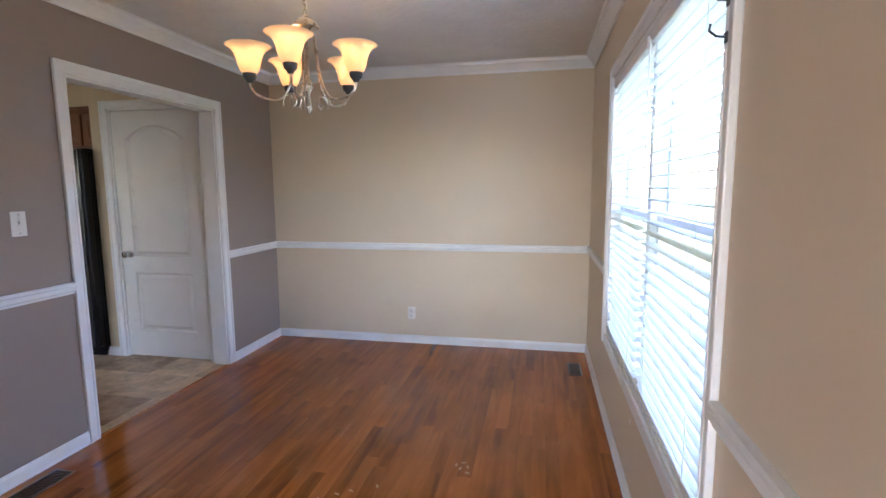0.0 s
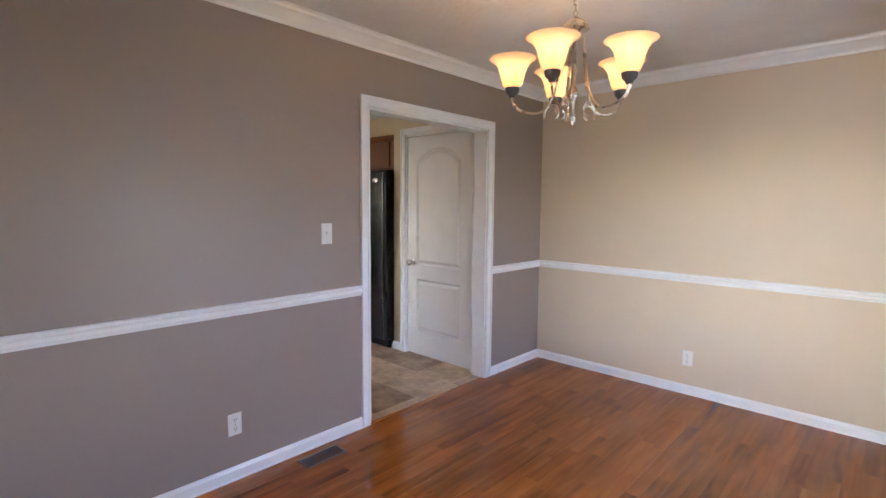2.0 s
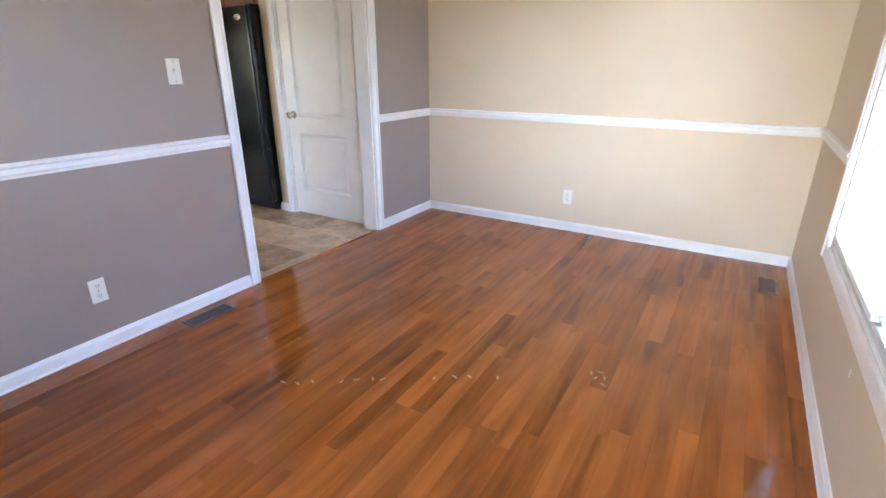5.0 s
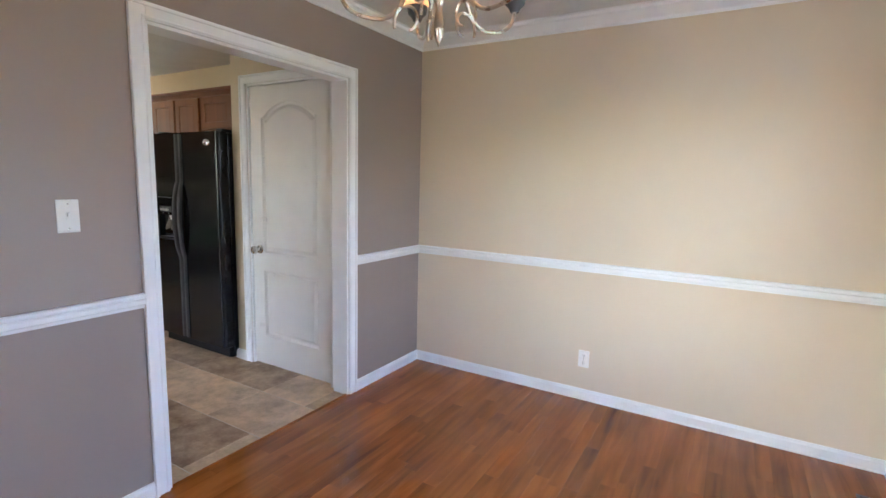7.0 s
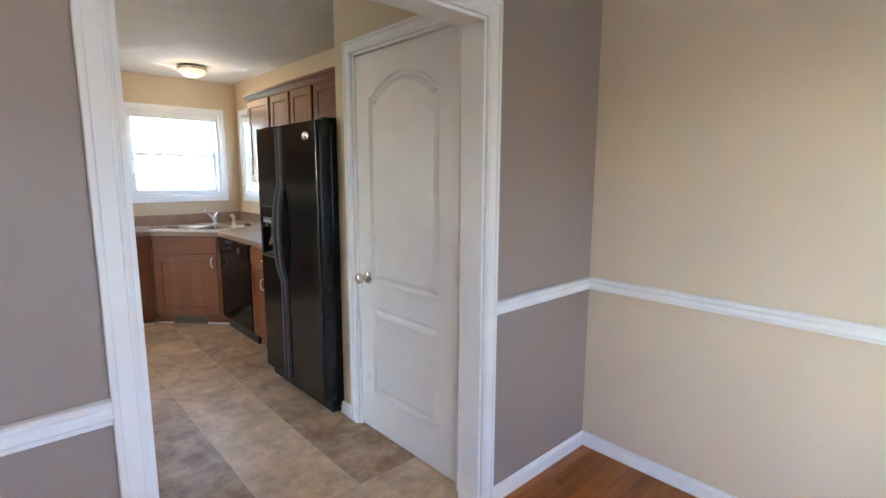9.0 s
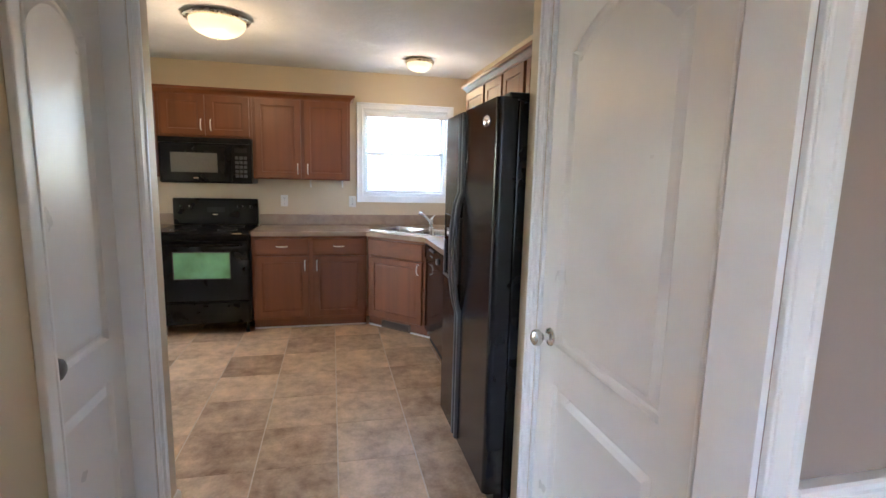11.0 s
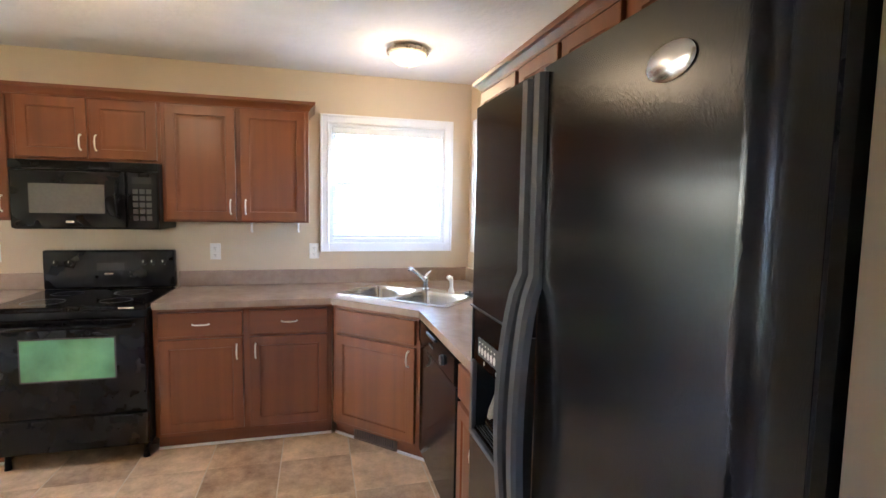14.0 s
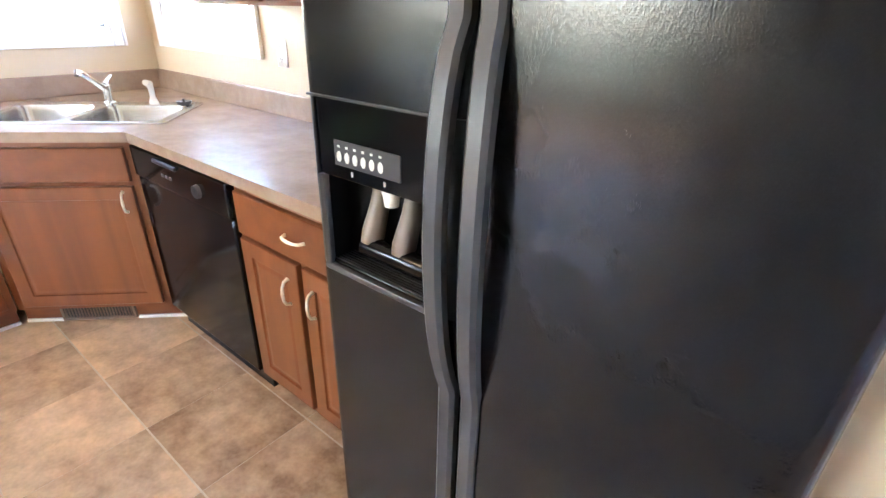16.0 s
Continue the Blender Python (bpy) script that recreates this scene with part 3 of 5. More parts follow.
def sash(parent, x0, x1, z0, z1, y, cols, rows):
    s = part("sash", box(x0, x0 + 0.035, y, y + 0.03, z0, z1, 0.003), VINYLW, parent)
    part("rail", box(x0 + 0.035, x1 - 0.035, y, y + 0.03, z0, z0 + 0.035, 0.003), VINYLW, s)
    part("rail", box(x0 + 0.035, x1 - 0.035, y, y + 0.03, z1 - 0.035, z1, 0.003), VINYLW, s)
    part("stile", box(x1 - 0.035, x1, y, y + 0.03, z0, z1, 0.003), VINYLW, s)
    a, b, c, d = x0 + 0.035, x1 - 0.035, z0 + 0.035, z1 - 0.035
    for i in range(1, cols):
        u = a + (b - a) * i / cols
        part("muntin", box(u - 0.008, u + 0.008, y + 0.008, y + 0.022, c, d), VINYLW, s)
    for i in range(1, rows):
        u = c + (d - c) * i / rows
        part("muntin", box(a, b, y + 0.0085, y + 0.0215, u - 0.008, u + 0.008), VINYLW, s)
    p = part("pane", box(a, b, y + 0.013, y + 0.017, c, d), GLASS, s)
    p.visible_shadow = False


def window(name, m, w, h, units, label, cols=3, rows=2):
    win = thing(name, m, label, "window", kind="structure")
    fr = bmesh.new()
    for x0, x1, z0, z1 in ((0, 0.022, 0, h), (w - 0.022, w, 0, h), (0.022, w - 0.022, h - 0.022, h), (0.022, w - 0.022, 0, 0.022)):
        box(x0, x1, 0.001, T - 0.001, z0, z1, bm=fr)
    if units == 2:
        box(w / 2 - 0.03, w / 2 + 0.03, 0.03, T - 0.001, 0.022, h - 0.022, bm=fr)
    part("window_frame", fr, VINYLW, win)
    part("window_sill", box(0.022, w - 0.022, 0.01, 0.055, 0.022, 0.034, 0.003), WHITE, win)
    uw = (w - 0.044 - (0.06 if units == 2 else 0)) / units
    for u in range(units):
        x0 = 0.022 + u * (uw + 0.06)
        mid = h * 0.5
        sash(win, x0, x0 + uw, mid - 0.02, h - 0.022, 0.088, cols, rows)
        sash(win, x0, x0 + uw, 0.034, mid + 0.02, 0.055, cols, rows)
    return win


def blind(m, w, h, tilt, label, drop=1.0, y=0.022):
    b = thing("window_blind", m, label, "blind", "white slatted window blinds")
    part("headrail", box(0, w, y - 0.022, y + 0.024, h - 0.045, h, 0.003), SLAT, b)
    pitch, z = 0.044, h - 0.075
    me = None
    bottom = h * (1 - drop) + 0.045
    while z > bottom:
        if me is None:
            bm = bmesh.new()
            xs = (0.006, w - 0.006)
            prof = [(-0.024, 0.0), (-0.012, 0.0022), (0.0, 0.003), (0.012, 0.0022), (0.024, 0.0)]
            top = [[bm.verts.new((x, py, pz + 0.0012)) for py, pz in prof] for x in xs]
            low = [[bm.verts.new((x, py, pz - 0.0012)) for py, pz in prof] for x in xs]
            for k in range(4):
                bm.faces.new((top[0][k], top[1][k], top[1][k + 1], top[0][k + 1]))
                bm.faces.new((low[0][k + 1], low[1][k + 1], low[1][k], low[0][k]))
            for k in (0, 4):
                bm.faces.new((top[0][k], low[0][k], low[1][k], top[1][k]))
            for e in (0, 1):
                bm.faces.new(top[e] + low[e][::-1])
            bmesh.ops.recalc_face_normals(bm, faces=bm.faces[:])
            me = mesh_of("slat", bm, SLAT)
        s = new("slat", me)
        s.parent = b
        s.matrix_basis = pose(0, y, z, tilt)
        z -= pitch
    part("bottom_rail", box(0.004, w - 0.004, y - 0.024, y + 0.024, bottom - 0.040, bottom - 0.020, 0.003), SLAT, b)
    for u in (0.14, w - 0.14):
        part("cord", tube([(u, y - 0.026, bottom - 0.02), (u, y - 0.026, h - 0.04)], 0.0012, 5), SLAT, b)
        part("cord", tube([(u, y + 0.026, bottom - 0.02), (u, y + 0.026, h - 0.04)], 0.0012, 5), SLAT, b)
    part("tilt_wand", tube([(0.07, y - 0.034, h - 0.05), (0.072, y - 0.036, h - 0.55)], 0.004, 6), SLAT, b)
    return b


# local x runs towards -y for a window that faces west
window("window_1", pose(R, 3.04, 0.52, 0, 0, -90), 1.805, 1.51, 2, "white double window with twin sashes", 1, 1)
casing("trim", pose(R, 3.04, 0.52, 0, 0, -90), 1.805, 1.51, 0.062, floor=False, label="white window casing")
blind(pose(R, 3.016, 0.556, 0, 0, -90), 0.848, 1.45, 3, "white slatted blind lowered with open slats")
blind(pose(R, 2.107, 0.556, 0, 0, -90), 0.848, 1.45, 3, "white slatted blind lowered with open slats")
window("window_2", pose(K, 3.02, 1.21, 0, 0, 90), 0.87, 0.87, 1, "white gridded kitchen window over the sink")
casing("trim", pose(K, 3.02, 1.21, 0, 0, 90), 0.87, 0.87, 0.065, floor=False, label="white window casing")
blind(pose(K, 3.044, 1.246, 0, 0, 90), 0.822, 0.81, 0, "white slatted blind lowered with open slats")
window("window_3", pose(-6.72, N, 1.21), 0.88, 0.87, 1, "white gridded kitchen window beside the sink")
casing("trim", pose(-6.72, N, 1.21), 0.88, 0.87, 0.065, floor=False, label="white window casing")
blind(pose(-6.696, N, 1.246), 0.832, 0.81, 0, "white slatted blind lowered with open slats")

window("window_4", pose(-5.62, -2.5, 0.45, 0, 0, 180), 1.50, 1.63, 2, "white double window of the breakfast nook", 1, 1)
casing("trim", pose(-5.62, -2.5, 0.45, 0, 0, 180), 1.50, 1.63, 0.062, floor=False, label="white window casing")
# assumed window, out of view, added so light reaches the north wall
window("window_5", pose(0.1, -4.0, 0.45, 0, 0, 180), 2.20, 1.63, 2, "white double window, unseen, added to light the front room", 1, 1)
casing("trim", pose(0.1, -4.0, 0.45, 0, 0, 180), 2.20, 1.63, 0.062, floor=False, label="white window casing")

# ---- dining room things ----
CHX, CHY = -1.012, 2.175
ch = thing("chandelier", pose(CHX, CHY, CEIL), "brushed nickel chandelier with five lit alabaster shades", "chandelier")
part("canopy", lathe([(0, 0), (0.065, 0), (0.066, -0.008), (0.050, -0.022), (0.020, -0.032), (0.008, -0.045), (0, -0.046)], 24), NICKEL, ch, smooth=True)
for i in range(9):
    z = -0.05 - i * 0.022
    ring = [(0.008 * math.cos(a), 0, z - 0.008 + 0.016 * math.sin(a)) for a in (2 * math.pi * k / 10 for k in range(11))]
    part("chain_link", tube(ring, 0.0022, 5), NICKEL, ch, "", pose(0, 0, 0, 0, 0, 90 * (i % 2) + 20))
wire = [(0.012 * math.sin(i * 1.3), 0.012 * math.cos(i * 1.7), -0.04 - 0.0245 * i) for i in range(9)]
part("cord", tube(wire, 0.0025, 5), PLASTIC, ch)
part("column", lathe([(0, -0.245), (0.010, -0.246), (0.016, -0.256), (0.044, -0.272), (0.058, -0.292), (0.060, -0.300), (0.030, -0.304), (0.012, -0.312), (0.009, -0.36), (0.009, -0.52), (0.020, -0.54), (0.024, -0.56), (0.012, -0.585), (0.008, -0.60), (0.014, -0.640), (0.014, -0.660), (0.006, -0.680), (0, -0.694)], 24), NICKEL, ch, smooth=True)


def bezier(p0, p1, p2, p3, n=14):
    return [tuple((1 - u) ** 3 * a + 3 * (1 - u) ** 2 * u * b + 3 * (1 - u) * u * u * c + u ** 3 * d for a, b, c, d in zip(p0, p1, p2, p3)) for u in (i / n for i in range(n + 1))]


for k in range(5):
    turn = pose(0, 0, -0.042, 0, 0, 208.7 + 72 * k)
    path = bezier((0.045, 0, -0.300), (0.060, 0, -0.46), (0.075, 0, -0.60), (0.165, 0, -0.585), 12)[:-1] + bezier((0.165, 0, -0.585), (0.215, 0, -0.578), (0.248, 0, -0.56), (0.25, 0, -0.515), 9)
    arm = part("arm", tube(path, 0.0052, 8), NICKEL, ch, "", turn, True)
    scroll = [((0.075 + 0.040 * (1 - i / 26) * math.cos(-0.4 + i * 0.27)), 0, -0.590 + 0.046 * (1 - i / 34) * math.sin(-0.4 + i * 0.27)) for i in range(20)]
    part("scroll", tube(scroll, 0.004, 6), NICKEL, arm)
    part("bulb_cup", lathe([(0, -0.518), (0.012, -0.517), (0.016, -0.507), (0.027, -0.497), (0.031, -0.480), (0.029, -0.473), (0, -0.473)], 18, at=(0.25, 0, 0)), GREYTRIM, arm, "dark nickel cup", None, True)
    outer = [(0.029, -0.476), (0.039, -0.465), (0.047, -0.443), (0.053, -0.416), (0.062, -0.390), (0.077, -0.370), (0.093, -0.360), (0.099, -0.357)]
    inner = [(0.096, -0.355), (0.074, -0.367), (0.058, -0.390), (0.049, -0.416), (0.043, -0.443), (0.035, -0.461), (0.025, -0.472)]
    part("shade", lathe(outer + inner, 28, at=(0.25, 0, 0)), SHADE, arm, "lit alabaster glass bell shade", None, True)
    part("bulb", lathe([(0, -0.472), (0.012, -0.47), (0.014, -0.45), (0.026, -0.425), (0.026, -0.405), (0.012, -0.390), (0, -0.388)], 14, at=(0.25, 0, 0)), BULB, arm, "lit bulb", None, True)
    lamp = new("chandelier_light", bpy.data.lights.new("chandelier_light", "POINT"))
    lamp.data.energy, lamp.data.color, lamp.data.shadow_soft_size = 0.05, (1.0, 0.74, 0.46), 0.012
    lamp.matrix_basis = pose(CHX, CHY, CEIL) @ turn @ pose(0.25, 0, -0.362)


def outlet(m, label="white duplex outlet plate on the wall"):
    o = thing("wall_outlet", m, label, "outlet")
    part("plate", box(-0.035, 0.035, -0.006, 0, -0.057, 0.057, 0.003), PLASTIC, o)
    for z in (-0.024, 0.024):
        f = part("socket", lathe([(0, 0.0), (0.0165, 0.0), (0.0165, 0.0025), (0, 0.003)], 16), PLASTIC, o, "", pose(0, -0.006, z, 90))
        sl = box(-0.007, -0.0045, -0.0096, -0.0085, z - 0.003, z + 0.007)
        box(0.0045, 0.007, -0.0096, -0.0085, z - 0.003, z + 0.007, bm=sl)
        box(-0.002, 0.002, -0.0096, -0.0085, z - 0.011, z - 0.007, bm=sl)
        part("slot", sl, SLOT, o, "dark slots")
    part("screw", lathe([(0, 0), (0.003, 0), (0.003, 0.001), (0, 0.0012)], 8), STEEL, o, "", pose(0, -0.006, 0, 90))


outlet(pose(-1.083, B, 0.283))
outlet(pose(W, 1.335, 0.300, 0, 0, 90))
outlet(pose(K, 2.24, 1.150, 0, 0, 90), "white outlet plate on the cream backsplash wall")
outlet(pose(K, 2.91, 1.150, 0, 0, 90), "white outlet plate on the cream backsplash wall")
outlet(pose(K, 0.95, 1.145, 0, 0, 90), "cream outlet plate beside the stove")
outlet(pose(-5.63, N, 1.180), "white outlet plate beside the kitchen window")

sw = thing("light_switch", pose(W, 1.897, 1.252, 0, 0, 90), "white toggle light switch plate on taupe wall", "light switch")
part("plate", box(-0.036, 0.036, -0.006, 0, -0.060, 0.060, 0.003), PLASTIC, sw)
part("toggle", box(-0.005, 0.005, -0.016, -0.005, -0.002, 0.014, 0.002), PLASTIC, sw)
part("collar", box(-0.008, 0.008, -0.0075, -0.005, -0.014, 0.016, 0.001), PLASTIC, sw)
for z in (-0.045, 0.045):
    part("screw", lathe([(0, 0), (0.003, 0), (0.003, 0.001), (0, 0.0012)], 8), STEEL, sw, "", pose(0, -0.006, z, 90))


def register(m, w, d, label, mat=BROWNVENT, n=14):
    """A floor or toe-kick grille lying in local x and y."""
    v = thing("floor_register", m, label, "vent")
    fr = bmesh.new()
    e = 0.014
    for x0, x1, y0, y1 in ((0, w, 0, e), (0, w, d - e, d), (0, e, e, d - e), (w - e, w, e, d - e)):
        box(x0, x1, y0, y1, 0, 0.005, 0.0015, fr)
    part("frame", fr, mat, v)
    part("well", box(e, w - e, e, d - e, 0.0004, 0.0012), SLOT, v, "dark opening")
    for i in range(n):
        x = e + (w - 2 * e) * (i + 0.5) / n
        part("louvre", box(x - 0.0022, x + 0.0022, e, d - e, 0.0012, 0.0042), mat, v)


register(pose(-2.215, 1.640, 0.006, 0, 0, 90), 0.255, 0.115, "brown metal floor register by the baseboard", n=20)
register(pose(0.385, 3.645, 0.006, 0, 0, 90), 0.255, 0.100, "brown metal floor register under the window", n=20)

for dz in (0.0, -0.075):
    hk = thing("curtain_hook", pose(R - 0.021, 1.205, 1.80 + dz), "small bent metal curtain hook on the window casing", "hook")
    part("prong", tube([(0, 0, 0), (-0.02, 0.004, 0.004), (-0.032, 0.012, 0.018), (-0.028, 0.02, 0.034)], 0.0028, 6), GREYTRIM, hk)
    part("plate", box(-0.003, 0.0, -0.008, 0.008, -0.012, 0.012, 0.001), GREYTRIM, hk)

# ---- kitchen ----
CF, UF = K + 0.60, K + 0.315               # faces of the west base and wall cabinet boxes
NF, NU = N - 0.60, N - 0.315               # faces of the north ones
CABSTEPS = ((0.0, 0.0), (0.003, 0.006), (0.010, 0.007), (0.024, 0.005), (0.030, 0.0048))


def pull(parent, x, z, upright=True, y=-0.02):
    r = 0.045
    pts = [(0, 0, -r), (0, -0.016, -r + 0.006), (0, -0.024, -r + 0.022), (0, -0.026, 0), (0, -0.024, r - 0.022), (0, -0.016, r - 0.006), (0, 0, r)]
    if not upright:
        pts = [(p[2], p[1], 0) for p in pts]
    part("handle", tube(pts, [0.006, 0.005, 0.0045, 0.0055, 0.0045, 0.005, 0.006], 8), PULL, parent, "small chrome bow pull", pose(x, y, z), True)


def cab_door(parent, x0, x1, z0, z1, hx=None, hz=None, flat=False, upright=True):
    w, h = x1 - x0, z1 - z0
    f = 0.055
    bm = panelled(w, h, 0.019, [] if flat else [rect(f, w - f, f, h - f)], CABSTEPS)
    d = part("drawer_front" if flat else "door", bm, CHERRYH if flat else CHERRY, parent, "", pose(x0, -0.0195, z0))
    if hx is not None:
        pull(d, hx - x0, hz - z0, upright, 0.0)
    return d


def cabinet(m, w, depth, z0, z1, label, group):
    c = thing("kitchen_cabinet", m, label, "cabinet", group)
    part("body", box(0, w, 0, depth, z0, z1, 0.0015), CHERRY, c)
    return c


def kick(c, w, depth, quarter=True):
    part("toe_kick", box(0.001, w - 0.001, 0.055, depth, 0.004, 0.0995), CHERRYH, c)
    if quarter:
        part("shoe_strip", box(0, w, 0.043, 0.055, 0.004, 0.020, 0.003), WHITE, c, "white painted shoe strip")


GB, GU = "cherry base cabinets", "cherry wall cabinets"
bd = 0.597
# west base cabinets
c = cabinet(pose(CF, 0.62, 0, 0, 0, 90), 0.615, bd, 0.10, 0.865, "cherry base cabinet beside the black stove", GB)
kick(c, 0.615, bd)
cab_door(c, 0.03, 0.585, 0.705, 0.845, 0.31, 0.775, True, False)
cab_door(c, 0.03, 0.585, 0.125, 0.685, 0.555, 0.60)
c = cabinet(pose(CF, 2.005, 0, 0, 0, 90), 1.012, bd, 0.10, 0.865, "cherry base cabinet with two drawers and doors", GB)
kick(c, 1.012, bd)
for x0, x1, hx in ((0.03, 0.487, 0.455), (0.527, 0.985, 0.560)):
    cab_door(c, x0, x1, 0.705, 0.845, (x0 + x1) / 2, 0.775, True, False)
    cab_door(c, x0, x1, 0.125, 0.685, hx, 0.60)

# diagonal sink cabinet
DX, DY = CF, 3.02
DW = (NF - DY) * math.sqrt(2)
c = thing("kitchen_cabinet", pose(DX, DY, 0, 0, 0, 45), "diagonal cherry sink base cabinet in the corner", "cabinet", GB)
part("body", box(0.001, DW - 0.001, 0, 0.02, 0.10, 0.865, 0.0015), CHERRY, c)
part("toe_kick", box(-0.02, DW + 0.02, 0.055, 0.07, 0.004, 0.0995), CHERRYH, c)
for x0, x1 in ((-0.018, 0.14), (0.475, DW + 0.018)):
    part("shoe_strip", box(x0, x1, 0.043, 0.055, 0.004, 0.020, 0.003), WHITE, c, "white painted shoe strip")
cab_door(c, 0.045, DW - 0.045, 0.705, 0.845, None, None, True)
cab_door(c, 0.045, DW - 0.045, 0.125, 0.685, DW - 0.085, 0.62)
v = thing("floor_register", pose(DX, DY, 0.012, 0, 0, 45) @ pose(0.145, 0.0415, 0, 90), "beige metal grille in the cabinet toe kick", "vent")
fr = bmesh.new()
for x0, x1, y0, y1 in ((0, 0.325, 0, 0.012), (0, 0.325, 0.066, 0.078), (0, 0.012, 0.012, 0.066), (0.313, 0.325, 0.012, 0.066)):
    box(x0, x1, y0, y1, -0.012, 0.006, 0.0015, fr)
part("frame", fr, BROWNVENT, v)
part("well", box(0.012, 0.313, 0.012, 0.066, -0.008, -0.006), SLOT, v, "dark opening")
for i in range(22):
    x = 0.012 + 0.301 * (i + 0.5) / 22
    part("louvre", box(x - 0.0022, x + 0.0022, 0.012, 0.066, -0.005, 0.003), BROWNVENT, v)

# north side: dishwasher and base cabinet
DW0, DW1, NB1 = CF + NF - DY + 0.012, -5.09, -4.43
d = thing("dishwasher", pose(DW0, NF - 0.02, 0), "black built-in dishwasher under the counter", "dishwasher")
w = DW1 - DW0 - 0.006
part("body", box(0.004, w - 0.004, 0.03, 0.58, 0.10, 0.862), BLACKM, d)
part("door", box(0, w, 0, 0.03, 0.115, 0.735, 0.006), BLACK, d, "glossy black door")
cp = part("control_panel", box(0, w, -0.008, 0.03, 0.74, 0.862, 0.006), BLACK, d, "glossy black control panel")
part("latch", box(w * 0.30, w * 0.55, -0.018, -0.006, 0.835, 0.850, 0.004), BLACKM, cp)
part("dial", lathe([(0, 0), (0.024, 0), (0.022, 0.014), (0, 0.016)], 20), GREYTRIM, cp, "round grey dial", pose(w * 0.74, -0.008, 0.795, 90), True)
for i in range(3):
    part("button", box(w * 0.36 + i * 0.03, w * 0.36 + i * 0.03 + 0.02, -0.011, -0.007, 0.788, 0.800, 0.001), GREYTRIM, cp)
part("kick_plate", box(0.004, w - 0.004, 0.05, 0.07, 0.004, 0.10), BLACKM, d)
c = cabinet(pose(DW1, NF, 0), NB1 - DW1, bd, 0.10, 0.865, "cherry base cabinet between dishwasher and refrigerator", GB)
w = NB1 - DW1
kick(c, w, bd, False)
cab_door(c, 0.02, w - 0.02, 0.705, 0.845, w / 2, 0.775, True, False)
cab_door(c, 0.02, w / 2 - 0.012, 0.125, 0.685, w / 2 - 0.06, 0.58)
cab_door(c, w / 2 + 0.012, w - 0.02, 0.125, 0.685, w / 2 + 0.06, 0.58)

# worktop with a cut-out for the sink, and its backsplash
OV = 0.028
sx, sy = 0.40, 0.235
SC = Vector((-6.315, 3.515))
ax, ay = Vector((1, 1)).normalized(), Vector((-1, 1)).normalized()
hole = [tuple(SC + ax * (u * sx) + ay * (v * sy)) for u, v in ((-1, -1), (1, -1), (1, 1), (-1, 1))]
outline = [(K + 0.002, 2.008), (CF + OV, 2.008), (CF + OV, DY - OV * 0.41), (CF + (NF - DY) + OV * 0.41, NF - OV), (-4.425, NF - OV), (-4.425, N - 0.002), (K + 0.002, N - 0.002)]
wt = thing("worktop", pose(0, 0, 0), "brown stone-pattern laminate worktop along the sink corner", "countertop")
part("top", slab([outline, hole], 0.870, 0.910), LAMINATE, wt)
part("backsplash", box(K + 0.002, K + 0.020, 2.008, N - 0.021, 0.9105, 1.015, 0.004), LAMINATE, wt)
part("backsplash", box(K + 0.002, -4.425, N - 0.020, N - 0.002, 0.9105, 1.015, 0.004), LAMINATE, wt)
wt = thing("worktop", pose(0, 0, 0), "short brown stone-pattern laminate worktop beside the stove", "countertop")
part("top", box(K + 0.002, CF + OV, 0.575, 1.232, 0.870, 0.910, 0.006), LAMINATE, wt)
part("backsplash", box(K + 0.002, K + 0.020, 0.62, 1.232, 0.9105, 1.015, 0.004), LAMINATE, wt)

# double sink, set on the diagonal
sk = thing("kitchen_sink", pose(SC.x, SC.y, 0.911, 0, 0, 45), "stainless steel double-bowl corner sink", "sink")
rim = bmesh.new()
a, b = sx + 0.022, sy + 0.022
bowls = [(-sx + 0.02, -0.02), (0.02, sx - 0.02)]


def rounded(x0, x1, y0, y1, r, n=4):
    pts = []
    for cx, cy, s in ((x1 - r, y0 + r, -90), (x1 - r, y1 - r, 0), (x0 + r, y1 - r, 90), (x0 + r, y0 + r, 180)):
        pts += [(cx + r * math.cos(radians(s + 90 * i / n)), cy + r * math.sin(radians(s + 90 * i / n))) for i in range(n + 1)]
    return pts


part("rim", slab([rounded(-a, a, -b, b, 0.03), *[rounded(x0, x1, -sy + 0.02, sy - 0.075, 0.045) for x0, x1 in bowls]], 0.0, 0.006), STEEL, sk)
for x0, x1 in bowls:
    bm = bmesh.new()
    top = rounded(x0, x1, -sy + 0.02, sy - 0.075, 0.045)
    cx, cy = (x0 + x1) / 2, -0.0275
    prev = None
    for f, z in ((1.0, 0.005), (0.97, -0.02), (0.93, -0.14), (0.85, -0.165), (0.2, -0.172)):
        ring = [bm.verts.new((cx + (x - cx) * f, cy + (y - cy) * f, z)) for x, y in top]
        if prev:
            for i in range(len(ring)):
                j = (i + 1) % len(ring)
                bm.faces.new((prev[i], prev[j], ring[j], ring[i]))
        prev = ring
    bm.faces.new(prev)
    part("bowl", bm, STEEL, sk, smooth=True)
    part("drain", lathe([(0, -0.168), (0.04, -0.168), (0.042, -0.171), (0, -0.172)], 18, at=(cx, cy, 0)), GREYTRIM, sk, smooth=True)
fa = thing("faucet", pose(SC.x, SC.y, 0.917, 0, 0, 45) @ pose(0.0, sy - 0.035, 0), "chrome single-lever kitchen faucet", "faucet")
part("base", lathe([(0, 0), (0.030, 0), (0.030, 0.008), (0.022, 0.014), (0.020, 0.06), (0.023, 0.065), (0.022, 0.085), (0.010, 0.095), (0, 0.096)], 20), CHROME, fa, smooth=True)
